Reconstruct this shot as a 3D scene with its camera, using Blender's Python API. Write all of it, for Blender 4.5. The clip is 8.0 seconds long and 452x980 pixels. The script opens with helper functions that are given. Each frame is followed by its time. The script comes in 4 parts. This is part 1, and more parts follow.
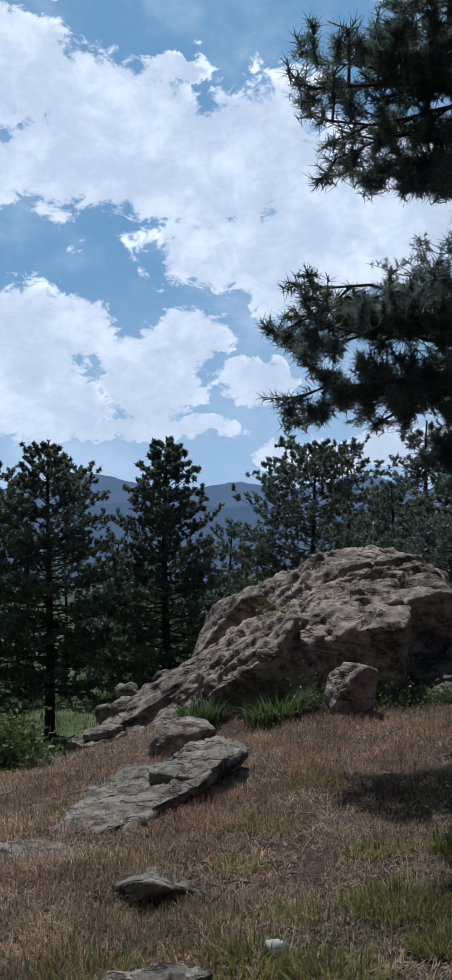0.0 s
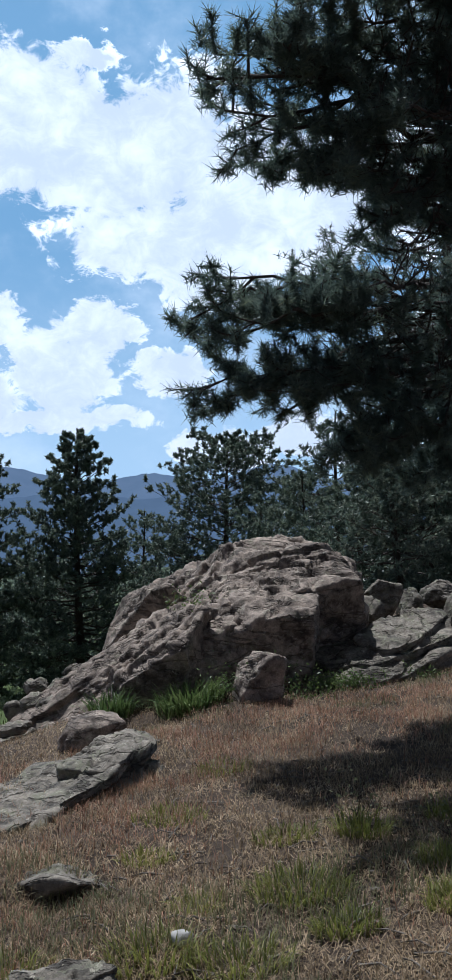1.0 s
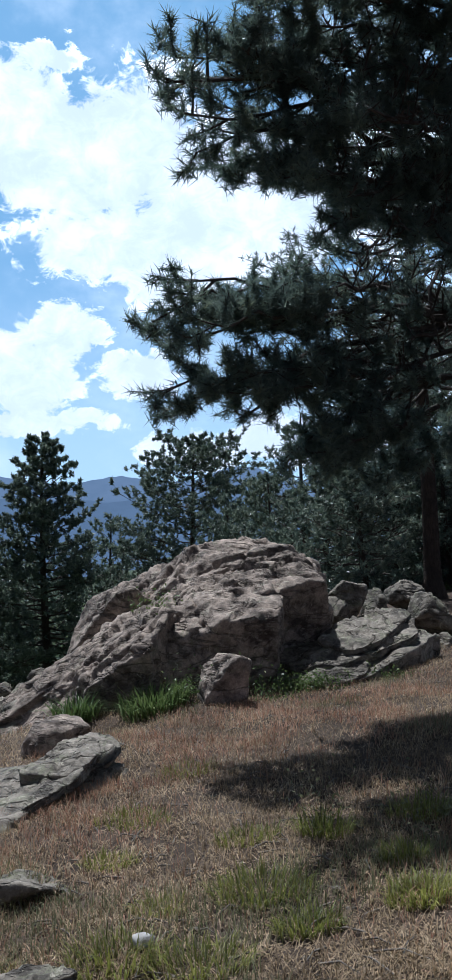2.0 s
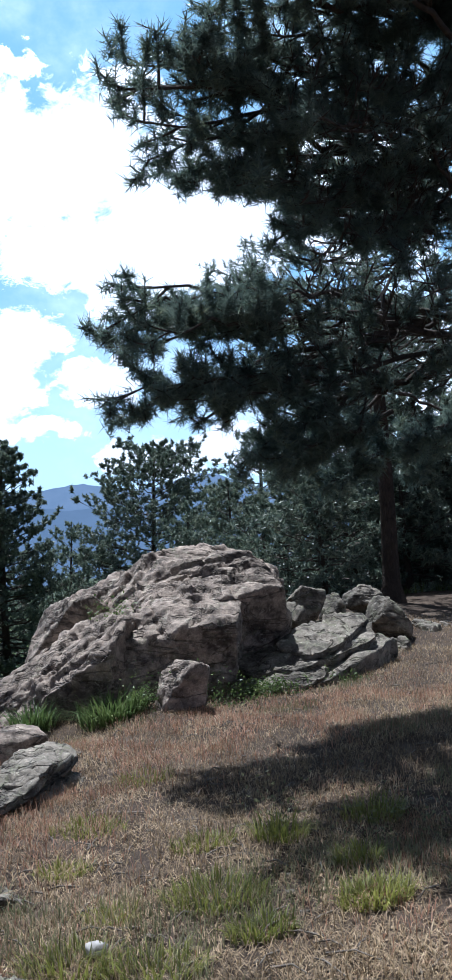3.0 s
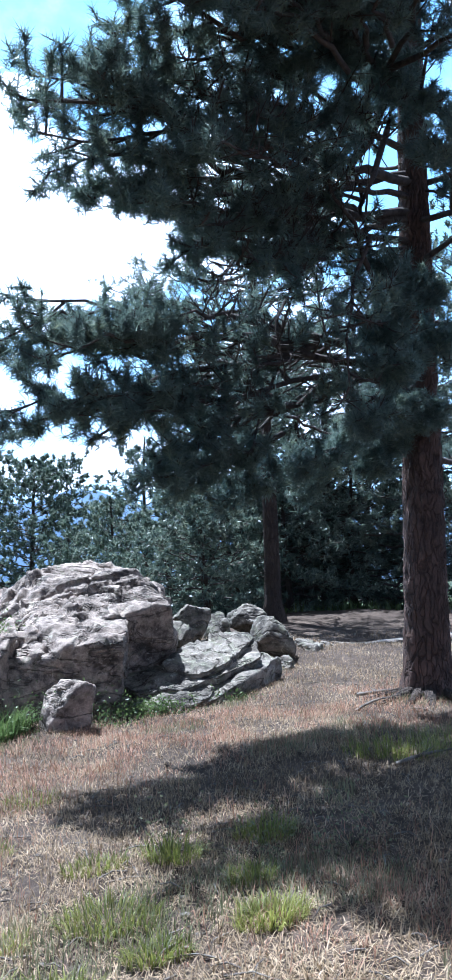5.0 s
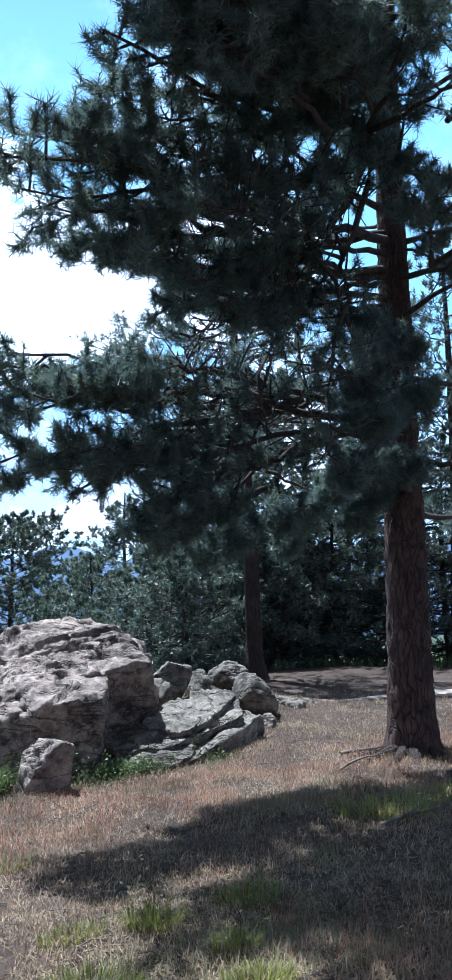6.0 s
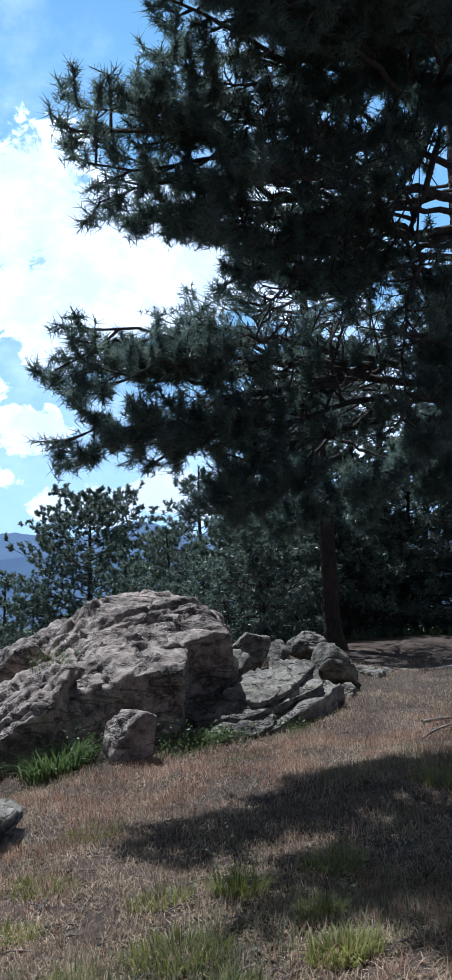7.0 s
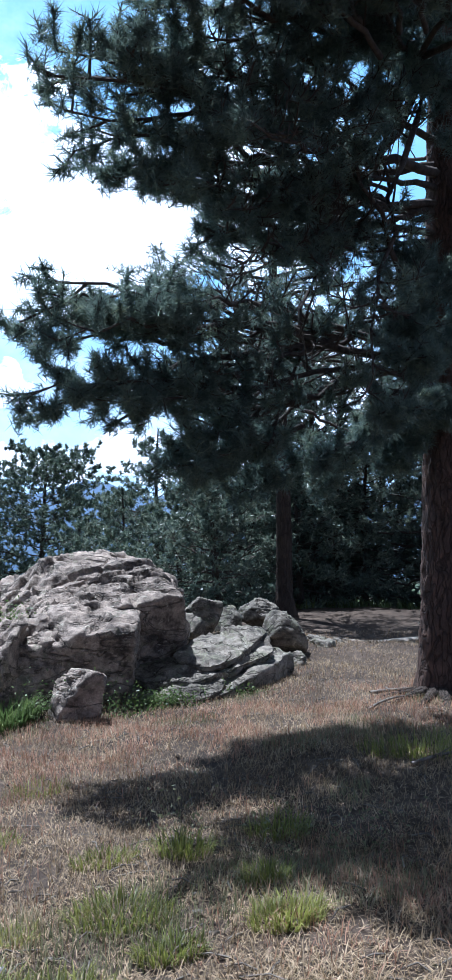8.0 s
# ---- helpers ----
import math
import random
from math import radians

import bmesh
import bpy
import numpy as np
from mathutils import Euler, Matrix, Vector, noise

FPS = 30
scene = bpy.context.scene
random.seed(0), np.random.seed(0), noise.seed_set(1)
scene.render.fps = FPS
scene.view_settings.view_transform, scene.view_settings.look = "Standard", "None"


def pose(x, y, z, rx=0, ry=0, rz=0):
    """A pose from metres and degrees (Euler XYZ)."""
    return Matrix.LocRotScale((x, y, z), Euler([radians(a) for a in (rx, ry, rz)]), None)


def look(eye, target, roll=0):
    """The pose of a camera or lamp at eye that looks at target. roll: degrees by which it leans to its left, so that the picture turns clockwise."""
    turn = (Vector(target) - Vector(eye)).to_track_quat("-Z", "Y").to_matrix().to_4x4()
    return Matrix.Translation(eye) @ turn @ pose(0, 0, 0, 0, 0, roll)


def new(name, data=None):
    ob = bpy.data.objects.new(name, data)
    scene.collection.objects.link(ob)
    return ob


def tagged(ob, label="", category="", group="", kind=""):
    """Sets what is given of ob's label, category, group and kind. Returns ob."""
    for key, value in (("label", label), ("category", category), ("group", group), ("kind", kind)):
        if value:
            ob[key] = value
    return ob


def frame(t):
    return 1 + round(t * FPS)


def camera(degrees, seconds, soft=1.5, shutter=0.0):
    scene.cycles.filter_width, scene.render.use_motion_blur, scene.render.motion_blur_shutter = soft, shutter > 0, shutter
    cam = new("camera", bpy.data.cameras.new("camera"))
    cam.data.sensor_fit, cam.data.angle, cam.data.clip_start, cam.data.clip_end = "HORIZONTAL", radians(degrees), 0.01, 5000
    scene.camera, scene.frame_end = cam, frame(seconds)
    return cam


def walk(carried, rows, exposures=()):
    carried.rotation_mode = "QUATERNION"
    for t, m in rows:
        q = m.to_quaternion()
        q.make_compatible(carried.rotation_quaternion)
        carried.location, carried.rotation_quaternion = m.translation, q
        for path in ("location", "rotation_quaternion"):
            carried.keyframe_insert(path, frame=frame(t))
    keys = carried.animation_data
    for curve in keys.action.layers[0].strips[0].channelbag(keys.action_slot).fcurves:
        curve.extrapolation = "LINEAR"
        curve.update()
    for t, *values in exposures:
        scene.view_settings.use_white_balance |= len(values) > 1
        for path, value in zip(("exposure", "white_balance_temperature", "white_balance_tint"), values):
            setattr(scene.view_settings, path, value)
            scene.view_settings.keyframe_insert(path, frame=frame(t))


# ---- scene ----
cam = camera(26.00, 8.0, 0.6)
PATH = [
    (0, pose(-0.000, -0.000, 1.600, 92.05, -0.00, -0.00)),
    (0.5, pose(0.036, 0.001, 1.599, 91.73, 0.47, -2.93)),
    (1, pose(0.055, 0.004, 1.603, 91.47, 0.96, -5.01)),
    (1.5, pose(0.065, 0.002, 1.603, 91.45, 1.21, -6.10)),
    (3, pose(0.132, -0.025, 1.594, 91.91, 1.99, -9.11)),
    (3.5, pose(0.134, -0.007, 1.595, 91.94, 2.39, -10.99)),
    (4, pose(0.116, -0.000, 1.594, 91.88, 2.71, -13.31)),
    (4.5, pose(0.076, 0.016, 1.604, 91.78, 2.32, -15.06)),
    (5, pose(0.035, 0.004, 1.602, 92.78, 0.99, -16.22)),
    (5.2, pose(0.039, -0.011, 1.599, 93.75, 0.75, -16.55)),
    (6.3, pose(0.029, 0.075, 1.577, 96.48, 1.25, -17.44)),
    (6.5, pose(0.019, 0.077, 1.571, 96.60, 1.58, -16.47)),
    (7, pose(0.034, 0.086, 1.572, 94.60, 2.20, -12.96)),
    (7.5, pose(0.006, 0.107, 1.571, 93.46, 1.54, -14.10)),
    (8, pose(0.012, 0.142, 1.569, 92.52, -0.57, -15.69)),
]
EXPOSURES = [(0, -0.42, 5500, 10), (0.5, -0.25, 5500, 10), (1, -0.1, 5450, 10), (1.5, 0.02, 5400, 10), (3, 0.58, 5300, 10), (3.5, 1.1, 5200, 10), (4, 1.52, 5050, 10),
             (4.5, 1.57, 4950, 10), (5, 1.57, 4850, 10), (6.5, 0.68, 5050, 10), (7, 0.36, 5100, 10), (7.5, 0.8, 5100, 10), (8, 0.94, 5000, 10)]
walk(cam, PATH, EXPOSURES)
# ---- world, sun ----
SUN_DIR = Vector((-0.12, 0.42, 1.0)).normalized()
sun = new("sun", bpy.data.lights.new("sun", "SUN"))
sun.data.energy, sun.data.angle, sun.data.color = 5.0, radians(0.55), (1.0, 0.95, 0.87)
sun.matrix_world = look(SUN_DIR * 50, (0, 0, 0))

world = bpy.data.worlds.new("sky")
scene.world = world
world.use_nodes = True


class Nodes:
    """Short hand for building a node tree."""

    def __init__(self, tree):
        self.t = tree

    def n(self, kind, ins=None, operation=None, use_clamp=None, interpolation_type=None, blend_type=None, sky_type=None, sun_disc=None, feature=None):
        node = self.t.nodes.new("ShaderNode" + kind)
        if operation is not None:
            node.operation = operation
        if use_clamp is not None:
            node.use_clamp = use_clamp
        if interpolation_type is not None:
            node.interpolation_type = interpolation_type
        if blend_type is not None:
            node.blend_type = blend_type
        if sky_type is not None:
            node.sky_type = sky_type
        if sun_disc is not None:
            node.sun_disc = sun_disc
        if feature is not None:
            node.feature = feature
        for k, v in (ins or {}).items():
            if isinstance(v, bpy.types.NodeSocket):
                self.t.links.new(v, node.inputs[k])
            else:
                node.inputs[k].default_value = v
        return node

    def math(self, op, a, b=0.0, c=0.0, clamp=False):
        return self.n("Math", {0: a, 1: b, 2: c}, operation=op, use_clamp=clamp).outputs[0]

    def step(self, v, lo, hi, out0=0.0, out1=1.0):
        return self.n("MapRange", {0: v, 1: lo, 2: hi, 3: out0, 4: out1}, interpolation_type="SMOOTHSTEP").outputs[0]

    def mix(self, f, a, b, blend="MIX"):
        return self.n("MixRGB", {0: f, 1: a, 2: b}, blend_type=blend).outputs[0]

    def noise(self, vec, scale, detail=4.0, rough=0.55, distort=0.0):
        return self.n("TexNoise", {"Vector": vec, "Scale": scale, "Detail": detail, "Roughness": rough, "Distortion": distort}).outputs[0]

    def ramp(self, f, stops):
        node = self.n("ValToRGB", {0: f})
        el = node.color_ramp.elements
        while len(el) < len(stops):
            el.new(0.5)
        for e, (p, c) in zip(el, stops):
            e.position, e.color = p, (*c, 1)
        return node.outputs[0]


def build_sky():
    k = Nodes(world.node_tree)
    k.t.nodes.clear()
    sky = k.n("TexSky", sky_type="NISHITA", sun_disc=False)
    sky.sun_elevation = math.asin(SUN_DIR.z)
    sky.sun_rotation = math.atan2(SUN_DIR.x, SUN_DIR.y)
    sky.altitude, sky.air_density, sky.dust_density, sky.ozone_density = 2600, 0.25, 0.05, 1.0
    way = k.n("TexCoord").outputs["Generated"]
    xyz = k.n("SeparateXYZ", {0: way})
    az = k.math("MULTIPLY", k.math("ARCTAN2", xyz.outputs[0], xyz.outputs[1]), 57.3)
    el = k.math("MULTIPLY", k.math("ARCSINE", xyz.outputs[2]), 57.3)
    flat = k.n("CombineXYZ", {0: az, 1: k.math("MULTIPLY", el, 1.35), 2: 0.0}).outputs[0]
    big = k.noise(flat, 0.17, 9.0, 0.56, 0.25)
    fine = k.noise(flat, 0.62, 10.0, 0.70, 0.6)
    # heaped clouds: azimuth, elevation, half width, half height in degrees
    heaps = [(-12.5, 24.6, 5.5, 3.4), (-6.0, 21.5, 9.0, 5.0), (0.5, 20.6, 8.0, 5.2), (7.0, 18.6, 8.0, 4.6), (3.0, 15.6, 9.5, 2.6), (-11.5, 20.0, 4.0, 2.6),
             (11.0, 15.6, 5.0, 2.0), (-2.5, 25.6, 2.4, 1.2), (4.5, 13.2, 3.6, 1.8),
             (-12.0, 10.2, 4.6, 4.0), (-8.4, 11.2, 2.2, 1.8), (-4.6, 8.4, 3.6, 3.6), (-2.4, 10.6, 3.4, 2.2), (-11.0, 7.0, 7.0, 2.4),
             (2.4, 8.4, 3.0, 1.4), (-4.5, 5.7, 6.0, 1.0), (5.6, 4.0, 4.4, 1.5), (3.4, 4.0, 2.2, 1.3), (9.0, 4.4, 4.0, 1.5), (-6.9, 29.5, 0.8, 0.7), (-9.6, 28.6, 0.5, 0.4),
             (16, 18, 8, 5), (20, 9, 7, 4), (14, 4, 5, 2)]
    warp = k.n("TexNoise", {"Vector": flat, "Scale": 0.30, "Detail": 7.0, "Roughness": 0.62}).outputs[1]
    shift = k.n("SeparateXYZ", {0: warp})
    wa = k.math("ADD", az, k.math("MULTIPLY_ADD", shift.outputs[0], 5.0, -2.5))
    we = k.math("ADD", el, k.math("MULTIPLY_ADD", shift.outputs[1], 3.6, -1.8))
    best = None
    for a, e, ra, re in heaps:
        u = k.math("DIVIDE", k.math("SUBTRACT", wa, a), ra)
        v = k.math("DIVIDE", k.math("SUBTRACT", we, e), re)
        d = k.math("SUBTRACT", 1.0, k.math("SQRT", k.math("ADD", k.math("MULTIPLY", u, u), k.math("MULTIPLY", v, v))))
        best = d if best is None else k.math("SMOOTH_MAX", best, d, 0.12)
    # elsewhere scattered heaps
    around = k.math("MULTIPLY_ADD", k.noise(way, 3.2, 3.0, 0.5), 3.0, -3.0)
    far = k.step(k.math("ABSOLUTE", k.math("SUBTRACT", az, 3.0)), 24.0, 34.0)
    best = k.math("MAXIMUM", best, k.math("MULTIPLY_ADD", far, k.math("ADD", around, 1.0), -1.0))
    dens = k.math("ADD", k.math("SUBTRACT", best, 0.06), k.math("MULTIPLY_ADD", big, 1.15, -0.575))
    dens = k.math("ADD", dens, k.math("MULTIPLY_ADD", fine, 1.15, -0.575))
    mask = k.step(dens, 0.02, 0.22)
    veil = k.math("MULTIPLY", k.step(k.noise(flat, 0.09, 6.0, 0.6), 0.42, 0.75), 0.35)
    mask = k.math("MAXIMUM", mask, veil)
    soft = k.math("ADD", best, k.math("MULTIPLY_ADD", k.noise(flat, 0.16, 3.0, 0.5, 0.2), 1.8, -0.9))
    shade = k.math("MULTIPLY", k.step(soft, -0.12, 0.30), k.step(k.math("ADD", k.math("MULTIPLY", fine, 0.55), big), 1.10, 0.62, 0.25, 1.0))
    cloud = k.mix(shade, (26.0, 26.0, 25.8, 1), (14.2, 15.4, 17.0, 1))
    low = k.step(el, 14.0, 1.0)
    cloud = k.mix(k.math("MULTIPLY", low, 0.35), cloud, (14.0, 15.2, 16.8, 1))
    haze = k.step(el, 17.0, 1.5)
    above = k.step(el, 0.2, 2.0)
    sunward = k.step(xyz.outputs[1], -0.1, 0.75)
    clear = k.mix(k.math("MULTIPLY", k.step(el, 52.0, 26.0, 0.0, 0.82), sunward), sky.outputs[0], (5.4, 9.7, 14.0, 1))
    clear = k.mix(k.math("MULTIPLY", k.math("MULTIPLY", haze, 0.8), sunward), clear, (10.4, 13.6, 16.2, 1))
    colour = k.mix(k.math("MULTIPLY", mask, above), clear, cloud)
    bg = k.n("Background", {0: colour, 1: 0.055})
    out = k.n("OutputWorld")
    k.t.links.new(bg.outputs[0], out.inputs[0])


build_sky()


# ---- materials ----
def material(name, rough=0.9, spec=0.3):
    m = bpy.data.materials.new(name)
    m.use_nodes = True
    k = Nodes(m.node_tree)
    p = m.node_tree.nodes["Principled BSDF"]
    p.inputs["Roughness"].default_value = rough
    p.inputs["Specular IOR Level"].default_value = spec
    return m, k, p


def rock_material(name, light, dark, lichen, lichen_at=0.55):
    m, k, p = material(name, 0.92, 0.25)
    pos = k.n("NewGeometry").outputs["Position"]
    big = k.noise(pos, 1.7, 6, 0.6, 0.3)
    mid = k.noise(pos, 9.0, 8, 0.65)
    grain = k.noise(pos, 70.0, 4, 0.7)
    base = k.ramp(k.math("MULTIPLY_ADD", mid, 0.6, k.math("MULTIPLY", big, 0.4)), [(0.41, dark), (0.60, light)])
    base = k.mix(0.5, base, k.ramp(grain, [(0.35, (0.4, 0.38, 0.37)), (0.62, (1, 1, 1))]), "MULTIPLY")
    spots = k.step(k.noise(pos, 6.5, 9, 0.72, 0.6), lichen_at, lichen_at + 0.07)
    base = k.mix(k.math("MULTIPLY", spots, 0.7), base, (*lichen, 1))
    bed = k.n("Mapping", {0: pos, 3: (2.0, 2.5, 8.0)}).outputs[0]
    streak = k.step(k.noise(bed, 1.6, 6, 0.65, 0.5), 0.56, 0.68)
    base = k.mix(k.math("MULTIPLY", streak, 0.3), base, (*dark, 1))
    crust = k.step(k.noise(pos, 13.0, 8, 0.75, 0.8), 0.57, 0.64)
    base = k.mix(k.math("MULTIPLY", crust, 0.7), base, (0.46, 0.415, 0.33, 1))
    black = k.step(k.noise(pos, 4.4, 9, 0.75, 0.5), 0.58, 0.66)
    base = k.mix(k.math("MULTIPLY", black, 0.65), base, (0.045, 0.04, 0.037, 1))
    # creases: one noise line darkens the base colour and dents the bump
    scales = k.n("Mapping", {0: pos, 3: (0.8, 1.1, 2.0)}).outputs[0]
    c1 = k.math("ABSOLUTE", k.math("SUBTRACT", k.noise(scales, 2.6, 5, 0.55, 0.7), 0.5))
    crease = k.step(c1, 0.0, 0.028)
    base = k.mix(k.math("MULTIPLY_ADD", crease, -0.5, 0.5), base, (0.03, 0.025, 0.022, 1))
    k.t.links.new(base, p.inputs["Base Color"])
    lines = k.noise(bed, 3.4, 5, 0.6, 0.6)
    hgt = k.math("ADD", k.math("MULTIPLY", mid, 0.5), k.math("ADD", k.math("MULTIPLY", grain, 0.12), k.math("MULTIPLY_ADD", crease, 0.4, k.math("MULTIPLY", lines, 0.18))))
    bump = k.n("Bump", {"Strength": 0.9, "Distance": 0.045, "Height": hgt})
    k.t.links.new(bump.outputs[0], p.inputs["Normal"])
    return m


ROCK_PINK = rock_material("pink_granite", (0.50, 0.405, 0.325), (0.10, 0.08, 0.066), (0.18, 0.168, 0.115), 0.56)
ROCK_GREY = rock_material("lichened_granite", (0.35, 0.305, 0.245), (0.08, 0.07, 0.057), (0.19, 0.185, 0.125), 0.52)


def soil_material():
    m, k, p = material("dry_soil", 0.95, 0.15)
    pos = k.n("NewGeometry").outputs["Position"]
    sep = k.n("SeparateXYZ", {0: pos})
    big = k.noise(pos, 0.9, 5, 0.6)
    mid = k.noise(pos, 11.0, 7, 0.65)
    grain = k.noise(pos, 90.0, 4, 0.7)
    c = k.ramp(k.math("ADD", k.math("MULTIPLY", big, 0.5), k.math("MULTIPLY", mid, 0.5)),
               [(0.36, (0.04, 0.03, 0.023)), (0.52, (0.095, 0.07, 0.052)), (0.68, (0.20, 0.152, 0.112))])
    c = k.mix(0.6, c, k.ramp(grain, [(0.32, (0.4, 0.38, 0.36)), (0.66, (1, 1, 1))]), "MULTIPLY")
    # the green meadow in the hollow, woods in the valley beyond
    meadow = k.ramp(k.noise(pos, 0.35, 6, 0.65), [(0.35, (0.04, 0.058, 0.022)), (0.62, (0.10, 0.13, 0.045))])
    c = k.mix(k.step(k.math("SUBTRACT", k.math("MULTIPLY_ADD", big, 4.0, sep.outputs[1]), k.math("MAXIMUM", sep.outputs[0], 0.0)), 16.0, 20.0), c, meadow)
    woods = k.ramp(k.noise(pos, 0.03, 8, 0.7), [(0.35, (0.03, 0.05, 0.03)), (0.65, (0.09, 0.11, 0.06))])
    c = k.mix(k.step(sep.outputs[1], 60.0, 110.0), c, woods)
    k.t.links.new(c, p.inputs["Base Color"])
    bump = k.n("Bump", {"Strength": 0.8, "Distance": 0.03, "Height": k.math("ADD", mid, k.math("MULTIPLY", grain, 0.4))})
    k.t.links.new(bump.outputs[0], p.inputs["Normal"])
    return m


SOIL = soil_material()


def blade_material(name, stops, rough=0.6, through_light=0.3, patch=2.0):
    """Leaves, needles and grass: varied blade by blade and from patch to patch, letting some light through."""
    m, k, p = material(name, rough, 0.35)
    geo = k.n("NewGeometry")
    f = k.math("ADD", k.math("MULTIPLY", geo.outputs["Random Per Island"], 0.6),
               k.math("MULTIPLY", k.step(k.noise(geo.outputs["Position"], patch, 3, 0.6), 0.3, 0.7), 0.4))
    c = k.ramp(f, stops)
    k.t.links.new(c, p.inputs["Base Color"])
    tr = k.n("BsdfTranslucent", {0: c})
    mx = k.n("MixShader", {0: through_light, 1: p.outputs[0], 2: tr.outputs[0]})
    k.t.links.new(mx.outputs[0], m.node_tree.nodes["Material Output"].inputs[0])
    return m


NEEDLE = blade_material("pine_needles", [(0.0, (0.07, 0.10, 0.09)), (0.55, (0.15, 0.195, 0.16)), (0.85, (0.22, 0.27, 0.19)), (1.0, (0.30, 0.32, 0.19))], 0.34, 0.5, 4.0)
NEEDLE_FAR = blade_material("distant_pine_needles", [(0.0, (0.03, 0.045, 0.038)), (0.5, (0.125, 0.165, 0.125)), (1.0, (0.38, 0.41, 0.29))], 0.4, 0.35, 4.0)
STRAW = blade_material("dry_straw", [(0.0, (0.06, 0.042, 0.027)), (0.35, (0.205, 0.145, 0.085)), (0.72, (0.42, 0.305, 0.18)), (1.0, (0.60, 0.475, 0.315))], 0.7, 0.25)
RED_STRAW = blade_material("reddish_dry_grass", [(0.0, (0.11, 0.055, 0.036)), (0.5, (0.36, 0.19, 0.118)), (1.0, (0.54, 0.355, 0.235))], 0.7, 0.3)
GREEN = blade_material("green_grass", [(0.0, (0.075, 0.09, 0.02)), (0.5, (0.20, 0.21, 0.045)), (1.0, (0.38, 0.36, 0.10))], 0.5, 0.4)
MEADOW = blade_material("meadow_grass_blades", [(0.0, (0.035, 0.055, 0.018)), (0.6, (0.08, 0.11, 0.035)), (1.0, (0.17, 0.19, 0.07))], 0.6, 0.3, 0.4)
OLIVE = blade_material("olive_grass", [(0.0, (0.10, 0.11, 0.05)), (0.5, (0.20, 0.20, 0.10)), (1.0, (0.34, 0.30, 0.18))], 0.6, 0.3)
LEAF = blade_material("shrub_leaves", [(0.0, (0.06, 0.10, 0.03)), (0.6, (0.13, 0.18, 0.055)), (1.0, (0.22, 0.26, 0.10))], 0.5, 0.35)


def bark_material(name, red, dark):
    m, k, p = material(name, 0.9, 0.2)
    pos = k.n("TexCoord").outputs["Object"]
    warp = k.n("VectorMath", {0: pos, 1: k.n("TexNoise", {"Vector": pos, "Scale": 7.0, "Detail": 3.0}).outputs[1]}, operation="ADD").outputs[0]
    warp = k.n("MixRGB", {0: 0.12, 1: pos, 2: warp}).outputs[0]
    squash = k.n("Mapping", {0: warp, 3: (1, 1, 0.16)}).outputs[0]
    cell = k.n("TexVoronoi", {"Vector": squash, "Scale": 24.0, "Randomness": 1.0}, feature="DISTANCE_TO_EDGE").outputs[0]
    plate = k.step(k.math("ADD", cell, k.math("MULTIPLY", k.noise(squash, 38.0, 5, 0.7), 0.22)), 0.05, 0.24)
    n1, n2 = k.noise(pos, 5.0, 6, 0.65), k.noise(squash, 60.0, 5, 0.7)
    c = k.ramp(k.math("ADD", k.math("MULTIPLY", n1, 0.6), k.math("MULTIPLY", n2, 0.4)), [(0.35, dark), (0.62, red)])
    c = k.mix(k.math("MULTIPLY_ADD", plate, 0.6, 0.4), (0.035, 0.028, 0.024, 1), c)
    k.t.links.new(c, p.inputs["Base Color"])
    hgt = k.math("ADD", plate, k.math("MULTIPLY", n2, 0.5))
    k.t.links.new(k.n("Bump", {"Strength": 1.0, "Distance": 0.03, "Height": hgt}).outputs[0], p.inputs["Normal"])
    return m


BARK = bark_material("ponderosa_bark", (0.155, 0.095, 0.07), (0.045, 0.034, 0.029))
BARK_DARK = bark_material("dark_pine_bark", (0.09, 0.066, 0.05), (0.035, 0.028, 0.023))


def twig_material(name, a, b):
    m, k, p = material(name, 0.85, 0.2)
    c = k.ramp(k.noise(k.n("NewGeometry").outputs["Position"], 14.0, 5, 0.65), [(0.35, a), (0.65, b)])
    k.t.links.new(c, p.inputs["Base Color"])
    return m


LIMB = twig_material("limb_bark", (0.04, 0.033, 0.029), (0.10, 0.08, 0.065))
DEADWOOD = twig_material("weathered_deadwood", (0.075, 0.063, 0.052), (0.24, 0.21, 0.175))
PATH_SOIL = twig_material("pale_trail_soil", (0.30, 0.25, 0.20), (0.50, 0.43, 0.35))
PALE = twig_material("pale_stone", (0.34, 0.32, 0.29), (0.55, 0.52, 0.48))


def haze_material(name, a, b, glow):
    """Hills some miles off, the blue of the air painted in as a glow."""
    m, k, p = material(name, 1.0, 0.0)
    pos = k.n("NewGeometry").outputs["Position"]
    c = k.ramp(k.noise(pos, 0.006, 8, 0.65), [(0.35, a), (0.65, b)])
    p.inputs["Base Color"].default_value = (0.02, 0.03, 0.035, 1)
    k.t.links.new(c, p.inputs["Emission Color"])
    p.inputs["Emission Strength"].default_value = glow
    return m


# haze-blue emission: the ridges shine by themselves over a near-black base
HILL_FAR = haze_material("far_hills_haze_glow", (0.115, 0.165, 0.255), (0.135, 0.185, 0.28), 1.0)
HILL_NEAR = haze_material("wooded_hills_haze_glow", (0.085, 0.125, 0.20), (0.10, 0.145, 0.23), 1.0)


